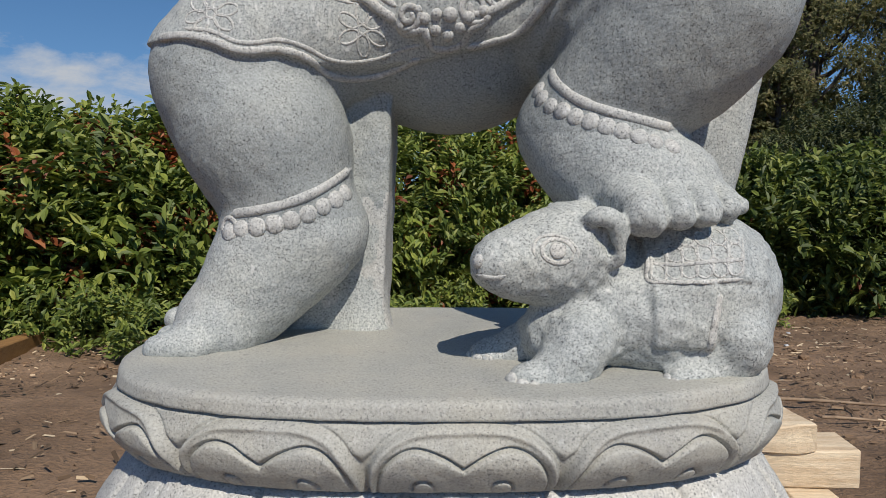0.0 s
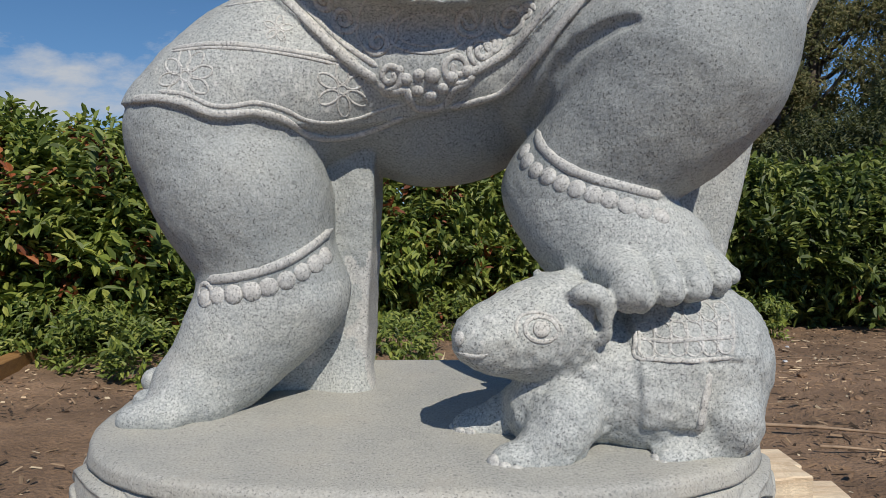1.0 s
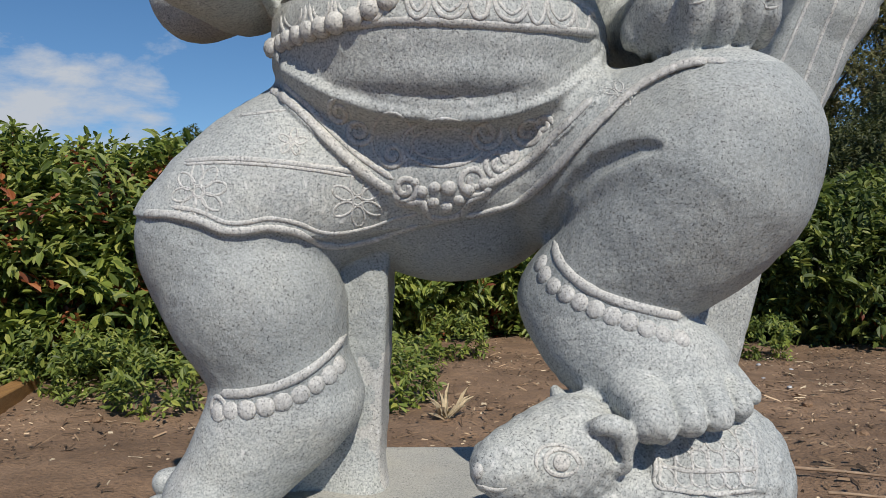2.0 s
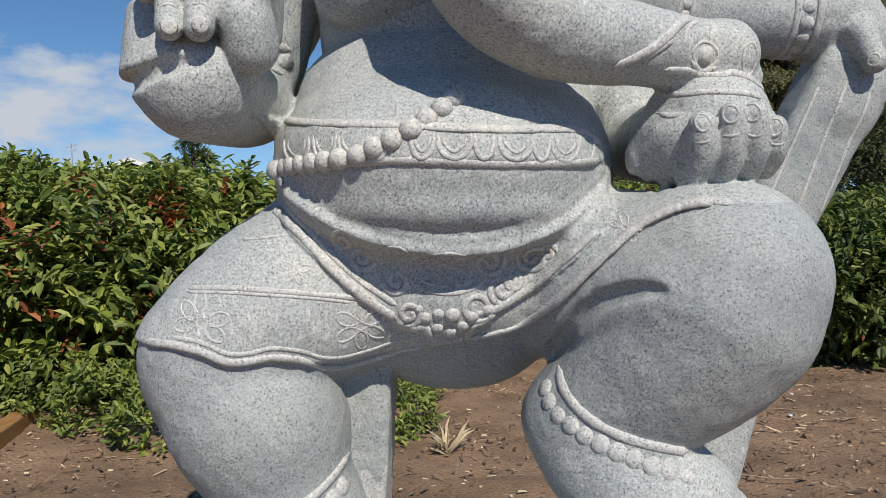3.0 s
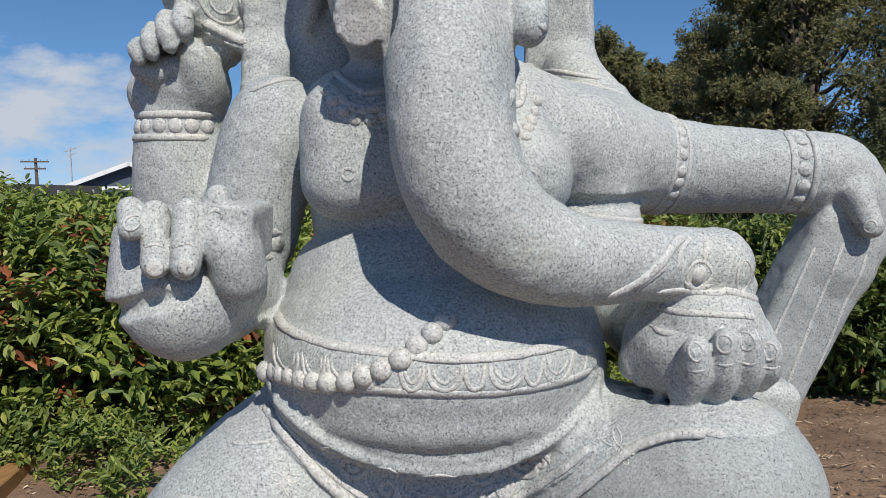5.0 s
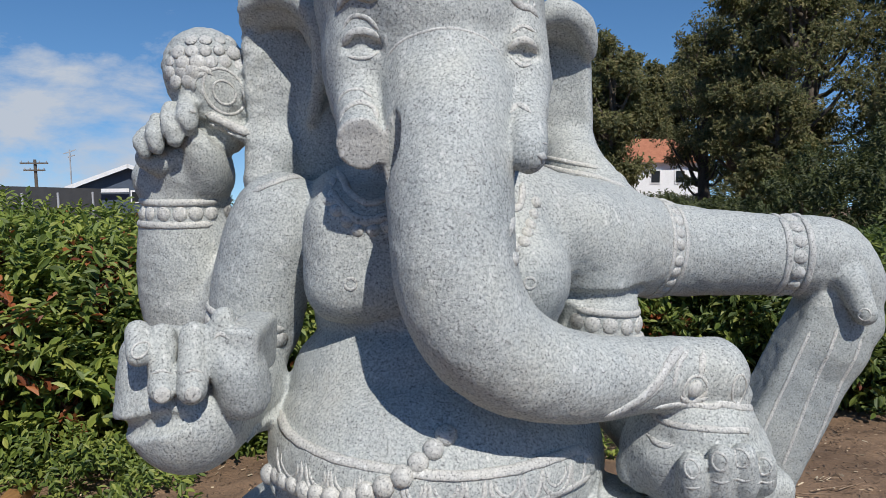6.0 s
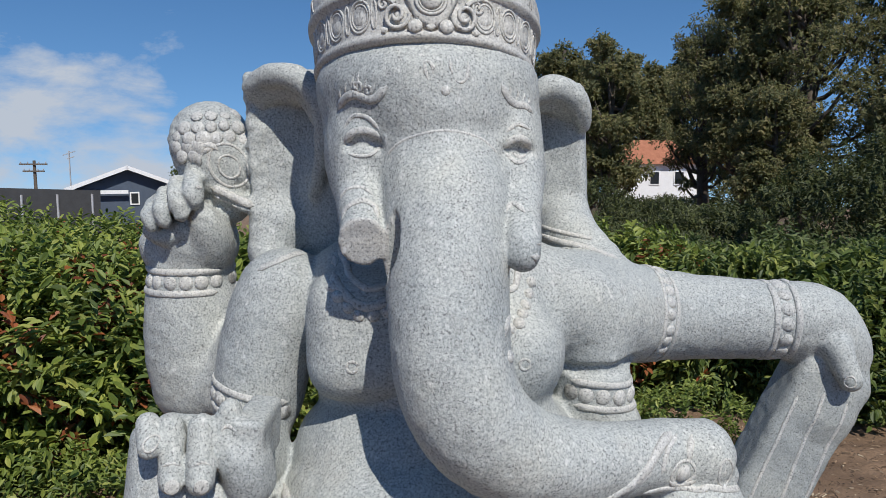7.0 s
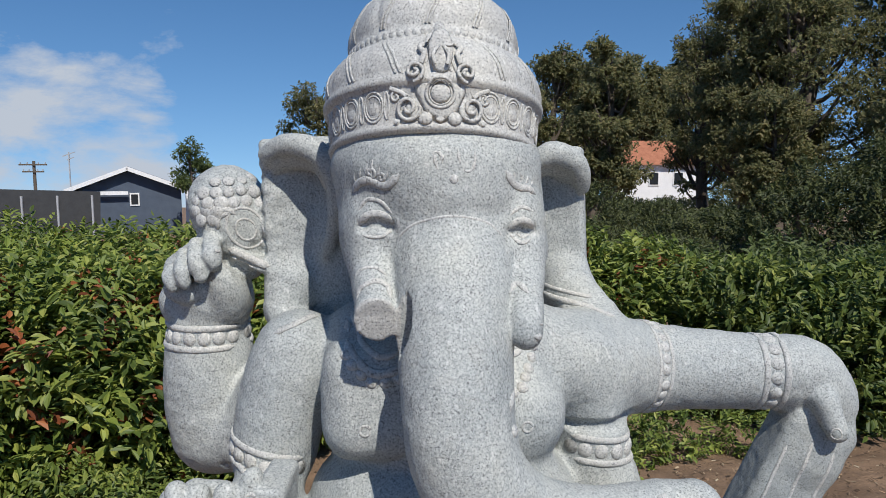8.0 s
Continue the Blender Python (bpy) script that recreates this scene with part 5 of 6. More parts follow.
def build_pedestal():
    base = tagged(new("lotus_pedestal"), "oval grey granite pedestal carved with lotus petals, on the pallet", "pedestal")
    base.location = (0, 0.955, 0.16)
    top = [(0.396, 0.0), (0.404, -0.0008), (0.409, -0.0035), (0.411, -0.008), (0.412, -0.017), (0.413, -0.020), (0.395, -0.026)]
    dense = np.linspace(0, 2 * np.pi, 20001)
    ex, ey = oval(dense, 0.42, 0.255)
    far = np.concatenate([[0], np.cumsum(np.hypot(np.diff(ex), np.diff(ey)))])
    u = np.interp(np.linspace(0, far[-1], 1500, endpoint=False), far, dense)

    def sweep(profile, relief=None):
        rows = []
        for i, (a, z, *shrink) in enumerate(profile):
            x, y = oval(u, a, a - 0.165)
            if shrink:
                x, y = x * shrink[0], y * shrink[0]
            push = 0.0 if relief is None else relief(u, i / (len(profile) - 1))
            if not shrink:
                push = push + np.array([0.0016 * noise.noise(Vector((p * 38, q * 38, z * 60))) + 0.0022 * noise.noise(Vector((p * 9, q * 9, z * 20 + 5))) for p, q in zip(x, y)])
            rows.append(np.stack([x * (1 + push / 0.42), y * (1 + push / 0.26), np.full_like(x, z)], -1))
        v = np.concatenate(rows)
        w = len(u)
        i, j = np.meshgrid(np.arange(len(profile) - 1), np.arange(w), indexing="ij")
        k = (j + 1) % w
        return v, np.stack([i * w + j, i * w + k, (i + 1) * w + k, (i + 1) * w + j], -1).reshape(-1, 4)

    H = 0.27
    rim = [(0.40, H, k) for k in (0.003, 0.3, 0.6, 0.85, 0.96)] + [(a, H + z) for a, z in top]
    part_mesh("slab", quads_mesh("slab", *sweep(rim), SLAB, True), base, "smooth sawn granite top")

    # arc length gives each petal the same breadth
    x, y = oval(np.linspace(0, 2 * np.pi, 4001), 0.44, 0.275)
    arc = np.concatenate([[0], np.cumsum(np.hypot(np.diff(x), np.diff(y)))])
    front = np.interp(1.5 * np.pi, np.linspace(0, 2 * np.pi, 4001), arc)
    petals = 11

    def ridge(d, w):
        return np.exp(-(d / w) ** 2)

    def soft(d, w=0.035):
        return 1 / (1 + np.exp(-np.clip(d / w * 4, -30, 30)))

    def petal_relief(uu, v):
        g = (np.interp(uu, np.linspace(0, 2 * np.pi, 4001), arc) - front - 0.022) / arc[-1] * petals + 0.5
        s = (g - np.floor(g)) * 2 - 1
        v = 1 - v
        m = np.abs(s)
        # rounded outline of the petal, and the double-lobed line cut inside it
        a, b = (m / 0.975) ** 3.4, (max(v, 1e-3) / 0.93) ** 2.4
        far_o = (a + b - 1) / np.hypot(3.4 * a / np.maximum(m, 0.02) / 1.12, 2.4 * b / max(v, 0.02) + 0.25)
        arch = 0.68 - 0.25 * (np.clip(0.45 - m, 0, 1) / 0.45) ** 1.7
        p = np.clip(m - 0.45, 0, 1)
        side = ((p / 0.44) ** 2 + (v / 0.68) ** 2 - 1) / np.hypot(2 * p / 0.44 ** 2 / 1.12, 2 * v / 0.68 ** 2 + 0.2)
        far_l = np.where(m < 0.45, (v - arch) / np.hypot(1, 0.9 * np.clip(0.45 - m, 0, 1) / 0.45), side)
        h = 0.010 * soft(-far_o, 0.07) + 0.0035 * ridge(far_o + 0.055, 0.05) - 0.006
        h = h - 0.0062 * ridge(far_l, 0.022) + 0.0028 * soft(-far_l, 0.10)
        d = np.hypot((m - 0.40) * 1.12, v - 0.13)
        h = h - 0.0055 * ridge(d - 0.13, 0.022) * soft(v - 0.10, 0.05) * soft(m - 0.29, 0.06) + 0.002 * ridge(d, 0.09)
        # the tip of a petal behind, in the gap between two
        h = h + 0.006 * soft(far_o - 0.03, 0.04) * soft(v - 0.52 - 0.8 * (1 - m), 0.08) * soft(0.93 - v, 0.05)
        return 1.2 * h * np.clip(v / 0.05, 0.1, 1)

    n = 88
    ring = []
    for i in range(n):
        t = i / (n - 1)
        ring.append((0.409 + 0.018 * math.sin(math.pi * min(1, t / 0.7) * 0.5) - 0.034 * max(0, t - 0.35) ** 1.6 / 0.65 ** 1.6, H - 0.017 - 0.087 * t))
    part_mesh("petal_band", quads_mesh("petal_band", *sweep(ring, petal_relief), SLAB, True), base, "band of double-lobed lotus petals")

    def lower_relief(uu, v):
        g = (np.interp(uu, np.linspace(0, 2 * np.pi, 4001), arc) - front + 0.05) / arc[-1] * 14
        s = (g - np.floor(g)) * 2 - 1
        return -0.010 * ridge(1 - np.abs(s), 0.05) + 0.006 * (1 - s * s) - 0.004 * ridge(np.abs(s) - 0.55, 0.05) * (v > 0.15)

    low = [(0.36, H - 0.103), (0.385, H - 0.104), (0.394, H - 0.108)] + [(0.398 + 0.07 * math.sin(t * 1.5), H - 0.112 - 0.15 * t) for t in np.linspace(0, 1, 14)] + [(0.46, 0.0), (0.2, 0.0)]
    part_mesh("lower_tier", quads_mesh("lower_tier", *sweep(low, lower_relief), CHISELLED, True), base, "paler lower ring of drooping petals")


build_pedestal()


# ---- pallet ----
def build_pallet():
    pal = tagged(new("pallet"), "rough pale pine pallet on the soil under the pedestal", "pallet")
    for i, (x, w, y) in enumerate(((0.0, 0.80, 0.78), (0.0, 0.84, 0.98), (0.09, 1.33, 1.29), (0.09, 1.28, 1.43))):
        part("deck_board", rough_board((w, 0.095, 0.07), (x, y, 0.12), (0, 0, 1.5 * (i - 2)), i, 0.006), PINE, pal)
    for i, x in enumerate((-0.5, 0.06, 0.66)):
        part("stringer", rough_board((0.09, 0.85, 0.085), (x, 1.08, 0.042), seed=i + 7, jag=0.005), PINE, pal)
    part("wedge_block", rough_board((0.16, 0.07, 0.055), (0.59, 1.27, 0.180), (0, 0, 4), 21, 0.007), PINE, pal, "splintered offcut of pale pine")


build_pallet()


# ---- hedge, bushes, weeds ----
def shoots(rng, at, way, per, leaf, width, spread=0.9):
    """Leafy shoots: leaves set along short twigs."""
    n = len(at)
    t = np.tile(np.linspace(0.15, 1, per), n)[:, None]
    p0, w0 = np.repeat(at, per, 0), np.repeat(way, per, 0)
    size = np.repeat(leaf * rng.uniform(0.75, 1.2, n), per)
    pos = p0 + w0 * t * (per * leaf * 0.28)
    if spread < 1.0:
        # leaflets in two rows along the twig, like a feather
        across = np.repeat(np.cross(way, unit(rng, n)), per, 0)
        across /= np.linalg.norm(across, axis=1)[:, None] + 1e-9
        hand = np.where(np.arange(n * per) % 2, 1.0, -1.0)[:, None]
        along = w0 * 0.55 + across * hand * spread + unit(rng, n * per) * 0.35
    else:
        along = w0 * 0.55 + unit(rng, n * per) * spread
    along[:, 2] -= 0.05
    up = unit(rng, n * per) * 0.5 + np.array([0, -0.25, 1.0])
    return leaves(pos, along, up, size * rng.uniform(0.7, 1.1, n * per), width)


def bush(name, at, size, count, leaf, mat, label, category="bush", group="", red=0.0, seed=0, per=9, kind=""):
    rng = np.random.default_rng(seed)
    root = tagged(new(name), label, category, group, kind)
    root.location = at
    d = unit(rng, count)
    d = d[(d[:, 1] < 0.55) | (d[:, 2] > 0.3)]
    lump = np.array([1 + 0.32 * noise.noise(Vector(v) * 2.3 + Vector((seed, 0, 0))) + 0.12 * noise.noise(Vector(v) * 6 + Vector((0, seed, 0))) for v in d])
    depth = rng.uniform(0.62, 1.0, len(d)) ** 0.6
    p = d * np.array(size) * (lump * depth)[:, None] + np.array([0, 0, size[2]])
    way = d * 0.8 + np.array([0, 0, 0.55]) + unit(rng, len(d)) * 0.5
    way /= np.linalg.norm(way, axis=1)[:, None]
    is_red = rng.random(len(d)) < red * (0.12 + 2.4 * (np.array([noise.noise(Vector(v) * 3 + Vector((9, seed, 3))) for v in d]) > 0.26))
    v, q = shoots(rng, p[~is_red], way[~is_red], per, leaf, 0.20)
    part_mesh("crown", quads_mesh("crown", v, q, mat), root)
    if is_red.sum() > 3:
        v, q = shoots(rng, p[is_red], way[is_red], 5, leaf, 0.24)
        part_mesh("old_leaves", quads_mesh("old_leaves", v, q, RED_LEAF), root, "reddened old leaves")
    if size[2] < 0.3:
        return root
    stems = []
    for i in range(9):
        a = rng.uniform(0, 2 * np.pi)
        tip = np.array([math.cos(a) * size[0] * 0.6, math.sin(a) * size[1] * 0.6, size[2] * rng.uniform(1.0, 1.6)])
        t = np.linspace(0, 1, 6)[:, None]
        path = t * tip + np.sin(t * 3) * rng.normal(0, 0.04, 3) * size[2]
        path[0] = [0, 0, -0.06]
        stems.append(tube(path, np.linspace(0.022, 0.006, 6) * max(size[2], 0.5), 5))
    part_mesh("stems", quads_mesh("stems", *gather(stems), BARK, True), root)
    return root


def put_bush(name, x, y, *rest, **more):
    return bush(name, (x, y, float(ground_z(np.array(x), np.array(y))) - 0.02), *rest, **more)


HEDGE = "dense evergreen hedge bush with narrow leaves, some reddened"
for i, (x, y, w, h) in enumerate([(-4.3, 4.3, 0.75, 0.56), (-3.35, 4.15, 0.70, 0.57), (-2.55, 4.35, 0.62, 0.62), (-1.95, 4.55, 0.58, 0.63), (-1.45, 5.0, 0.6, 0.63),
                                  (-0.95, 5.8, 0.62, 0.68), (-0.3, 6.3, 0.65, 0.80), (0.45, 6.7, 0.65, 0.82), (1.2, 7.0, 0.68, 0.80), (1.95, 7.0, 0.65, 0.74)]):
    put_bush("hedge_bush", x, y, (w, 0.62, h), 1650, 0.088, LEAF, HEDGE, "hedge", "garden hedge", 0.24, i + 1)
for i, (x, y, w, h) in enumerate([(2.7, 6.7, 0.75, 0.68), (3.5, 6.1, 0.8, 0.64), (4.4, 6.0, 0.8, 0.64), (5.3, 6.1, 0.85, 0.64)]):
    put_bush("hedge_bush", x, y, (w, 0.7, h), 1500, 0.090, DIMMED_LEAF, "dense bright green hedge bush with narrow leaves", "hedge", "garden hedge", 0.03, i + 31)
for i, (x, y, w, h) in enumerate([(-5.2, 5.6, 1.0, 0.64), (-4.0, 5.6, 1.0, 0.66), (-3.0, 5.8, 0.9, 0.66), (-2.2, 6.2, 0.9, 0.68), (-6.0, 7.2, 1.2, 0.78), (-4.4, 7.4, 1.2, 0.78), (-3.0, 7.6, 1.2, 0.76)]):
    put_bush("hedge_bush", x, y, (w, 0.9, h), 1200, 0.095, LEAF, HEDGE, "hedge", "garden hedge", 0.10, i + 51)
for i, (x, y, w, h) in enumerate([(2.6, 8.6, 1.4, 0.62), (4.6, 8.8, 1.5, 0.66), (6.6, 9.0, 1.5, 0.7), (0.8, 9.0, 1.3, 0.6)]):
    put_bush("bush", x, y, (w, 1.0, h), 1300, 0.10, FAR_LEAF, "loose green shrub behind the hedge", "bush", "shrubs behind the hedge", 0.0, i + 71)
for i, (x, y, w, h) in enumerate([(4.2, 13.5, 1.9, 0.55), (7.0, 12.6, 1.5, 1.25), (8.6, 12.4, 1.9, 1.6), (5.9, 15.5, 1.3, 0.85), (2.4, 15.5, 2.0, 0.75), (11.5, 14.5, 2.6, 2.2), (3.2, 20.0, 2.2, 1.3), (6.4, 22.0, 1.6, 0.95)]):
    put_bush("bush", x, y, (w, 1.5, h), 2200, 0.10, SHADED_BANK_LEAF, "tall dark green shrub on the bank", "bush", "shrubs on the bank", 0.0, i + 91)


for i, (x, y, w, h) in enumerate([(10.0, 42, 3.0, 1.0), (14.5, 43, 3.2, 1.0), (19.0, 42, 3.4, 1.7), (24.0, 41, 3.6, 2.0), (29.0, 42, 3.6, 2.2), (6.0, 44, 3.0, 1.2), (1.0, 46, 3.2, 1.2), (16.5, 24, 2.6, 1.9), (20.0, 23, 2.8, 2.2), (13.0, 18, 2.2, 2.0)]):
    put_bush("bush", x, y, (w, 1.8, h), 1100, 0.22, GUM_LEAF, "dark shaded shrub below the gum trees", "bush", "shrubs below the trees", 0.0, i + 131, 7)


# ---- trees ----
def tree(at, height, spread, seed, label, leaf=0.16, clumps=46, mat=None):
    rng = np.random.default_rng(seed)
    root = tagged(new("tree"), label, "tree", "trees beyond the garden")
    root.location = at
    t = np.linspace(0, 1, 9)
    lean = rng.normal(0, 0.05, 2) * height
    trunk = np.stack([lean[0] * t ** 2 + 0.15 * np.sin(t * 5 + seed), lean[1] * t ** 2, t * height * 0.82 - 0.2], -1)
    wood = [tube(trunk, np.linspace(0.035, 0.008, 9) * height * 0.8, 8)]
    pos, way = [], []
    for c in range(clumps):
        f = rng.uniform(0.28, 1.0)
        start = np.array([np.interp(f * 0.9, t, trunk[:, k]) for k in range(3)])
        a = rng.uniform(0, 2 * np.pi)
        reach = spread * (0.35 + 0.75 * math.sin(math.pi * (0.15 + 0.8 * f))) * rng.uniform(0.45, 1.0)
        tip = start + np.array([math.cos(a) * reach, math.sin(a) * reach, height * rng.uniform(0.03, 0.17)])
        s = np.linspace(0, 1, 5)[:, None]
        wood.append(tube(start + (tip - start) * s + np.sin(s * 3.1) * np.array([0, 0, -0.04 * height]), np.linspace(0.011, 0.003, 5) * height * 0.8, 5))
        k = int(rng.integers(60, 110))
        r = spread * rng.uniform(0.17, 0.36)
        d = unit(rng, k) * (rng.random(k) ** 0.45)[:, None] * np.array([1, 1, 0.75]) * r
        pos.append(tip + d)
        way.append(d / r + np.array([0, 0, -0.25]) + unit(rng, k) * 0.6)
    p, w = np.concatenate(pos), np.concatenate(way)
    w /= np.linalg.norm(w, axis=1)[:, None]
    part_mesh("trunk", quads_mesh("trunk", *gather(wood), BARK, True), root)
    part_mesh("crown", quads_mesh("crown", *shoots(rng, p, w, 5, leaf, 0.26, 1.1), mat or GUM_LEAF), root)


GUM = "tall dark gum tree with a loose uneven crown"
for i, (x, y, h, s) in enumerate([(6.1, 27, 9.8, 1.3), (4.6, 33, 10.8, 1.4), (7.0, 34, 10.5, 1.5), (12.3, 29, 12.5, 1.9), (12.6, 27, 12.5, 2.2), (14.8, 29, 14, 2.6), (17.2, 27, 14, 2.6), (20.0, 29, 15, 2.8),
                                  (15.6, 36, 13.5, 2.6), (22.5, 33, 15.0, 3.0), (13.9, 38, 13.0, 2.0), (18.5, 22, 9.5, 2.2), (14.0, 21, 7.6, 1.7), (10.9, 24, 6.5, 1.2), (8.2, 43, 12.0, 1.6)]):
    tree((x, y, float(ground_z(np.array(x), np.array(y)))), h, s, 200 + i, GUM)
for i, (x, y, h) in enumerate([(15.5, 77, 19), (21.0, 76, 20), (26.0, 78, 21), (31.5, 76, 22)]):
    tree((x, y, float(ground_z(np.array(x), np.array(y)))), h, 3.4, 320 + i, GUM, 0.42)
tree((-6.0, 36, -2.4), 8.9, 1.9, 301, "dark rounded gum tree standing alone behind the garden")
tree((-14.6, 43, -2.8), 6.4, 1.6, 302, "small grey-green tree beside the shed", 0.17, 20, FAR_LEAF)
tree((-4.6, 44, -2.8), 6.6, 1.6, 303, "small dark tree far behind the hedge", 0.17, 18)


# ---- far buildings, fence, pole ----
def build_shed():
    s = tagged(new("garden_house"), "slate-blue gabled house with white trim and porch post", "house")
    s.location = (-19.4, 45, -2.9)
    s.rotation_euler = (0, 0, radians(23))
    w, e, r = 6.2, 2.75, 3.95
    bm = bmesh.new()
    ring = [(-w / 2, 0), (w / 2, 0), (w / 2, e), (0, r), (-w / 2, e)]
    f = [bm.verts.new((x, 0, z)) for x, z in ring]
    b = [bm.verts.new((x, 7, z)) for x, z in ring]
    bm.faces.new(f)
    bm.faces.new(b[::-1])
    for i in range(5):
        bm.faces.new((f[i], b[i], b[(i + 1) % 5], f[(i + 1) % 5]))
    bmesh.ops.recalc_face_normals(bm, faces=bm.faces[:])
    part("wall", bm, BLUE_WALL, s)
    for sign in (-1, 1):
        slope = math.degrees(math.atan2(r - e, w / 2))
        part("roof", box((3.75, 7.8, 0.12), (sign * 1.72, 3.4, (r + e) / 2 + 0.12), (0, sign * slope, 0)), ROOF_GREY, s)
        part("barge_board", box((3.78, 0.06, 0.24), (sign * 1.72, -0.55, (r + e) / 2 + 0.10), (0, sign * slope, 0)), WHITE, s, "white barge board")
    part("porch_post", box((0.22, 0.2, 2.75), (w / 2 + 0.32, -0.6, 1.37)), WHITE, s, "white square post")
    part("porch_beam", box((3.2, 0.12, 0.22), (-1.6, -0.35, 2.62)), WHITE, s, "white beam")
    win = part("window", box((0.55, 0.08, 0.8), (0.35, -0.02, 2.2)), WHITE, s, "white framed window")
    part("pane", box((0.40, 0.02, 0.62), (0.35, -0.07, 2.2)), DARK_GLASS, win)


build_shed()


def build_far_house():
    s = tagged(new("house"), "white-walled house with a terracotta tile roof among trees", "house")
    s.location = (18.6, 62, -3.8)
    part("wall", box((7.0, 6.0, 5.4), (0, 3, 2.7)), WHITE, s)
    bm = bmesh.new()
    lo = [bm.verts.new(v) for v in ((-3.9, -0.5, 5.2), (3.9, -0.5, 5.2), (3.9, 6.5, 5.2), (-3.9, 6.5, 5.2))]
    hi = [bm.verts.new(v) for v in ((-1.8, 3, 7.3), (1.8, 3, 7.3))]
    for f in ((lo[0], lo[1], hi[1], hi[0]), (lo[1], lo[2], hi[1]), (lo[2], lo[3], hi[0], hi[1]), (lo[3], lo[0], hi[0]), lo[::-1]):
        bm.faces.new(f)
    part("roof", bm, TILE, s, "terracotta tile roof")
    for x in (-2.2, -0.3, 1.8):
        win = part("window", box((0.9, 0.1, 1.2), (x, -0.02, 4.0)), WHITE, s)
        part("pane", box((0.72, 0.04, 1.0), (x, -0.07, 4.0)), DARK_GLASS, win, "dark glass")


build_far_house()


def build_fence():
    s = tagged(new("fence"), "dark cloth-covered fence with pale steel posts", "fence")
    s.location = (-24, 38, -2.5)
    part("screen", box((11.0, 0.03, 2.7), (0, 0.06, 1.37), (0, 2.5, 24)), DARK_CLOTH, s, "dark windbreak cloth")
    for i in range(7):
        x = -5.0 + i * 1.7
        part("post", box((0.09, 0.09, 2.3), (x * math.cos(radians(24)), x * math.sin(radians(24)) - 0.12, 1.15)), STEEL, s)


build_fence()


def build_pole():
    s = tagged(new("utility_pole"), "weathered wooden utility pole with two crossarms", "utility pole")
    s.location = (-38.0, 68, -3.9)
    bm = bmesh.new()
    bmesh.ops.create_cone(bm, cap_ends=True, segments=10, radius1=0.18, radius2=0.13, depth=5.6, matrix=Matrix.Translation((0, 0, 2.8)))
    part("mast", bm, BARK, s)
    for z, w in ((5.25, 2.6), (4.6, 2.0)):
        part("crossarm", box((w, 0.14, 0.14), (0, -0.18, z)), BARK, s)
        for x in (-0.45, -0.2, 0.2, 0.45):
            part("insulator", box((0.08, 0.08, 0.16), (x * w, -0.18, z + 0.15)), STEEL, s)


build_pole()


def build_aerial():
    s = tagged(new("aerial"), "thin roof aerial on a tall mast", "aerial")
    s.location = (-25.5, 50, -3.1)
    part("mast", box((0.07, 0.07, 5.4), (0, 0, 2.7)), STEEL, s)
    part("crossbar", box((0.9, 0.06, 0.06), (0, 0, 5.25), (0, -18, 0)), STEEL, s)
    part("crossbar", box((0.5, 0.06, 0.06), (0.1, 0, 4.95), (0, -18, 0)), STEEL, s)


build_aerial()


# ---- bed edging, sticks, chips, weeds ----
edge = tagged(new("bed_edging"), "orange-stained timber edging board of a planting bed", "board")
part("board", rough_board((0.10, 1.9, 0.20), (-1.92, 2.78, -0.20), (-7, 0, 14), 3, 0.003), OLD_WOOD, edge)


def build_litter():
    rng = np.random.default_rng(5)
    n = 14000
    x, y = rng.uniform(-3.6, 4.2, n), 1.2 + 5.4 * rng.random(n) ** 1.1
    z = ground_z(x, y) + 0.004
    a, L, W = rng.uniform(0, 2 * np.pi, n), rng.gamma(1.6, 0.006, n) + 0.003, rng.uniform(0.002, 0.006, n)
    c = np.stack([x, y, z + rng.uniform(-0.004, 0.012, n)], -1)
    u = np.stack([np.cos(a), np.sin(a), rng.normal(0, 0.18, n)], -1) * L[:, None]
    w = np.stack([-np.sin(a), np.cos(a), rng.normal(0, 0.3, n)], -1) * W[:, None]
    h = np.zeros((n, 3))
    h[:, 2] = W * 0.8
    v = np.stack([c - u - w, c + u - w, c + u + w, c - u + w, c - u * 0.8 + h, c + u * 0.8 + h], 1).reshape(-1, 3)
    k = np.arange(n)[:, None] * 6
    q = np.concatenate([k + np.array([f]) for f in ((0, 1, 5, 4), (3, 4, 5, 2), (0, 4, 3, 3), (1, 2, 5, 5))][:2], 0)
    ob = new("soil_litter", quads_mesh("soil_litter", v, q, CHIP))
    tagged(ob, "small wood chips and clods scattered over the soil", "litter", kind="stuff")


build_litter()


def stick(path, r, label):
    p = np.array(path, float)
    t = np.linspace(0, 1, 14)
    s = np.linspace(0, 1, len(p))
    q = np.stack([np.interp(t, s, p[:, k]) for k in range(3)], -1)
    q[:, 2] += 0.25 * r * np.sin(t * 7 + 40 * r)
    ob = new("stick", quads_mesh("stick", *tube(q, np.linspace(r, r * 0.4, 14), 6), TWIG, True))
    tagged(ob, label, "stick", "sticks on the soil")


stick([(1.05, 2.45, -0.15), (1.35, 2.38, -0.14), (1.72, 2.22, -0.12)], 0.008, "pale dry stick lying on the soil")
stick([(1.2, 2.2, -0.13), (1.5, 2.12, -0.12)], 0.006, "thin dry twig lying on the soil")


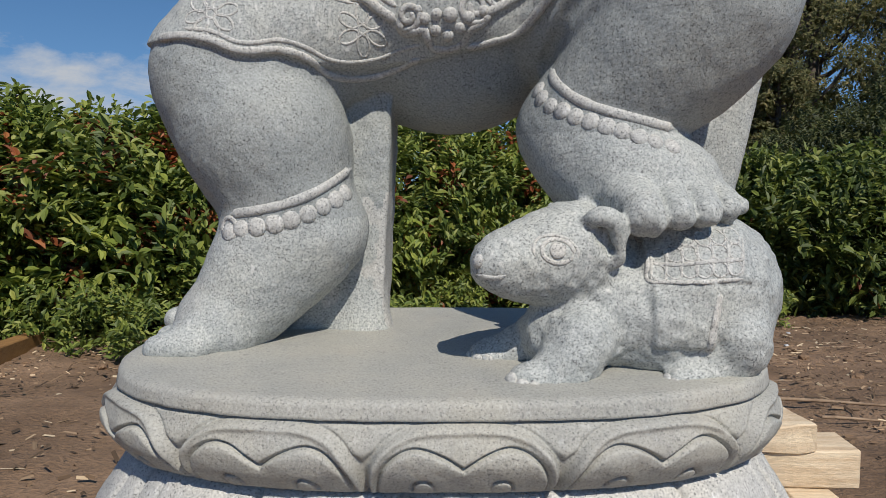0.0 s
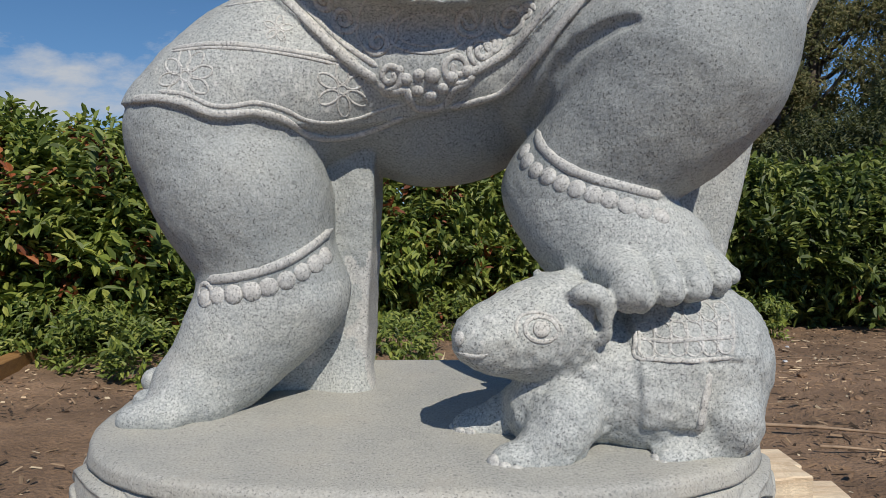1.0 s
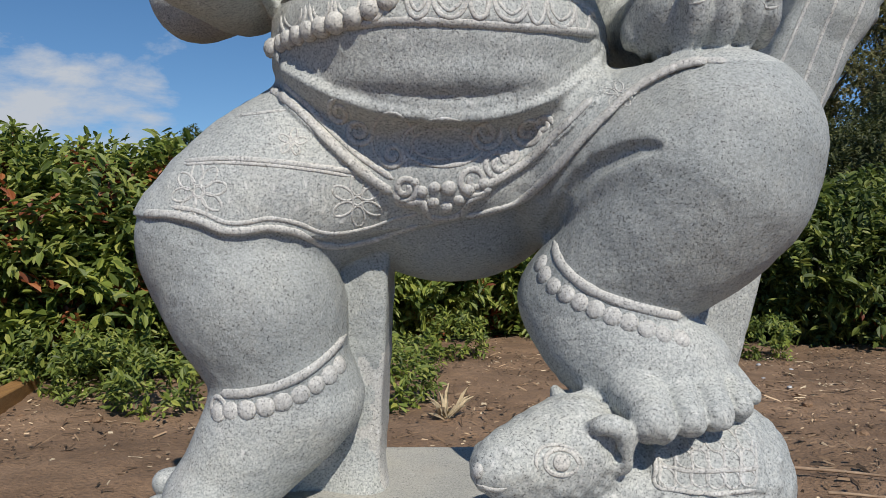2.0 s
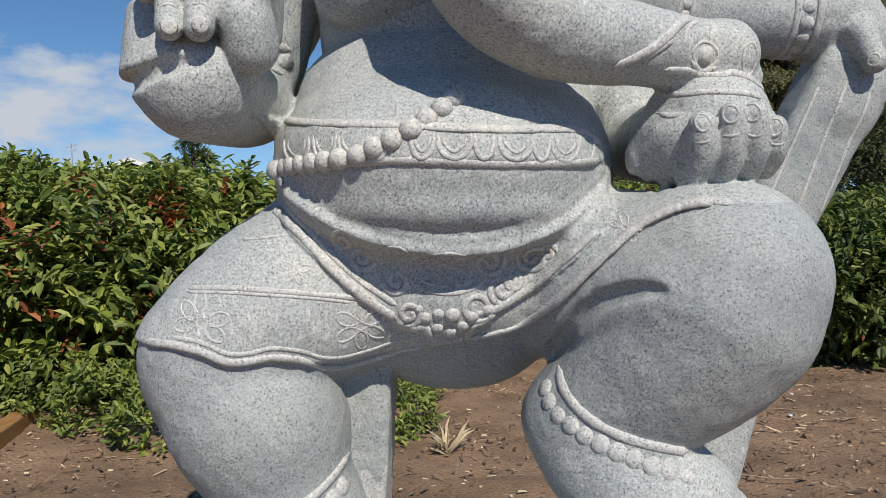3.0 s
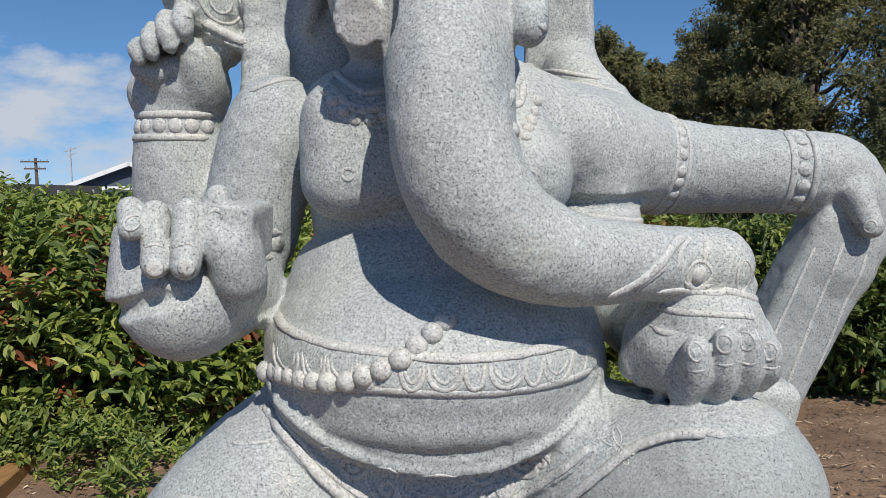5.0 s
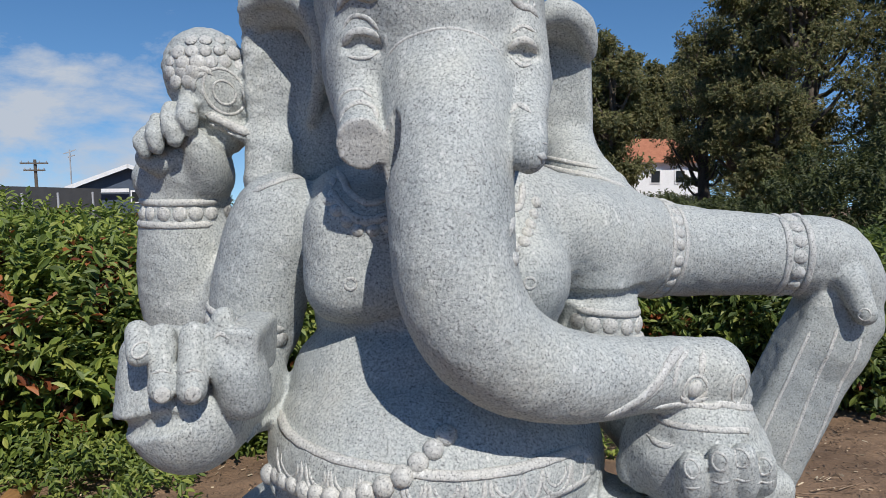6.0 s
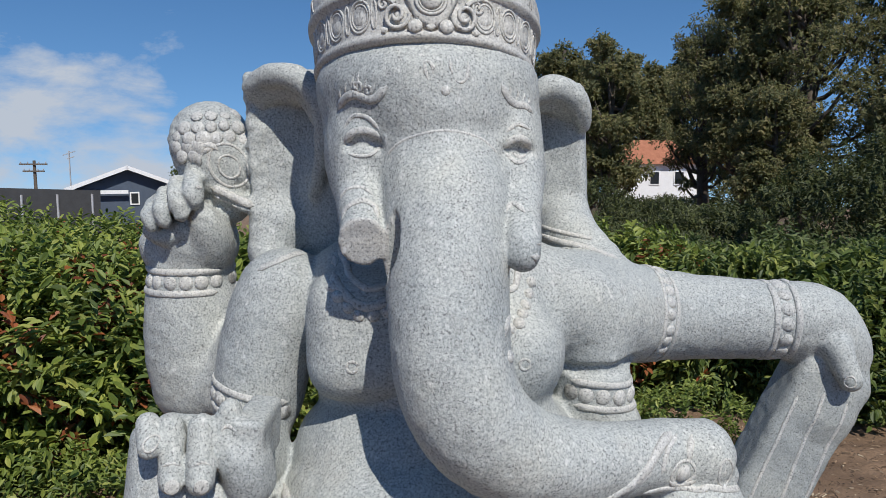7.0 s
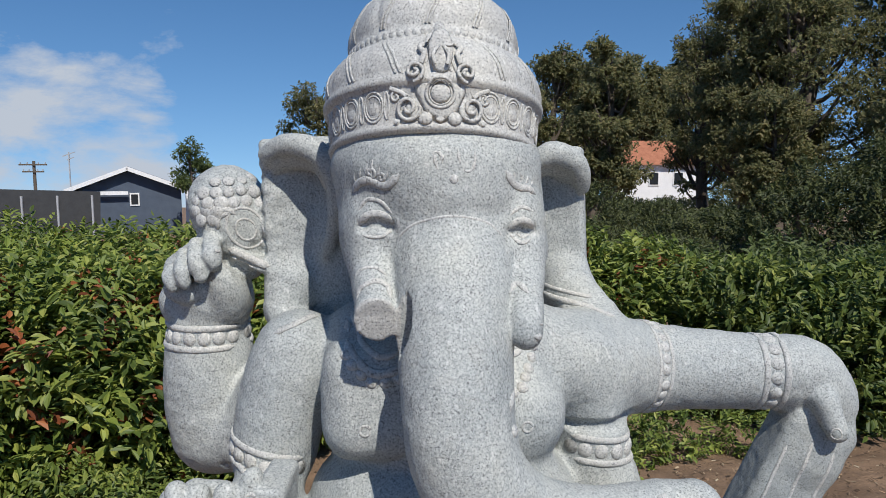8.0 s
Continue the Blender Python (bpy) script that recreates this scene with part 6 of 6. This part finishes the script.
def tuft(x, y, mat, label, blades=26, tall=0.13, seed=0):
    rng = np.random.default_rng(seed)
    z = float(ground_z(np.array(x), np.array(y)))
    a = rng.uniform(0, 2 * np.pi, blades)
    at = np.stack([x + rng.normal(0, 0.012, blades), y + rng.normal(0, 0.012, blades), np.full(blades, z - 0.01)], -1)
    al = np.stack([np.cos(a) * 0.6, np.sin(a) * 0.6, rng.uniform(0.35, 1.1, blades)], -1)
    v, q = leaves(at, al, unit(rng, blades) * 0.3 + np.array([0, 0, 1.0]), tall * rng.uniform(0.6, 1.2, blades), 0.06)
    tagged(new("weed_tuft", quads_mesh("weed_tuft", v, q, mat)), label, "weed", "weeds on the soil")


tuft(0.02, 3.25, STRAW, "dry straw-coloured grass tuft on bare soil", 22, 0.15, 3)
for i, (x, y, s) in enumerate([(-0.25, 3.6, 0.16), (-0.18, 4.3, 0.15), (-1.35, 3.35, 0.16), (-1.75, 3.6, 0.2), (-2.05, 3.75, 0.2), (-1.55, 3.95, 0.2), (0.1, 5.2, 0.18), (1.1, 4.6, 0.16), (1.4, 5.0, 0.2), (1.7, 5.15, 0.24), (1.97, 5.35, 0.26), (1.5, 5.4, 0.2), (2.3, 5.2, 0.18), (-2.6, 3.7, 0.22)]):
    put_bush("weed", x, y, (s, s, s * 0.75), 120, 0.05, LEAF, "low leafy green weed on the soil", "weed", "weeds on the soil", 0.0, 400 + i, 6)


def clod(x, y, r, seed, mat, label, name, group):
    bm = bmesh.new()
    bmesh.ops.create_icosphere(bm, subdivisions=2, radius=r)
    for v in bm.verts:
        v.co *= 1 + 0.35 * noise.noise(v.co * (1.6 / r) + Vector((seed, 0, seed)))
        v.co.z *= 0.6
    me = bpy.data.meshes.new(name)
    bm.to_mesh(me)
    bm.free()
    me.materials.append(mat)
    ob = new(name, me)
    ob.location = (x, y, float(ground_z(np.array(x), np.array(y))) + r * 0.2)
    tagged(ob, label, name, group)


_rng = np.random.default_rng(77)
for i in range(46):
    clod(float(_rng.uniform(-2.2, 3.0)), float(_rng.uniform(1.9, 5.3)), float(_rng.uniform(0.010, 0.028)), i, SOIL, "rounded lump of brown soil on the bare ground", "clod", "clods on the soil")
for i in range(14):
    clod(float(_rng.uniform(-1.8, 2.8)), float(_rng.uniform(1.9, 5.0)), float(_rng.uniform(0.008, 0.018)), 60 + i, STEEL, "small pale grey pebble on the soil", "pebble", "pebbles on the soil")
for i in range(12):
    x, y, a, L = float(_rng.uniform(0.9, 2.6)), float(_rng.uniform(1.9, 4.4)), float(_rng.uniform(-0.6, 0.6)), float(_rng.uniform(0.12, 0.35))
    z = float(ground_z(np.array(x), np.array(y))) + 0.012
    bend = float(_rng.uniform(-0.05, 0.05))
    stick([(x, y, z), (x + L * 0.5 * math.cos(a), y + L * 0.5 * math.sin(a) + bend, float(ground_z(np.array(x), np.array(y + L * 0.5 * math.sin(a) + bend))) + 0.01), (x + L * math.cos(a), y + L * math.sin(a), float(ground_z(np.array(x), np.array(y + L * math.sin(a)))) + 0.012)], 0.004, "thin dry twig lying on the soil")
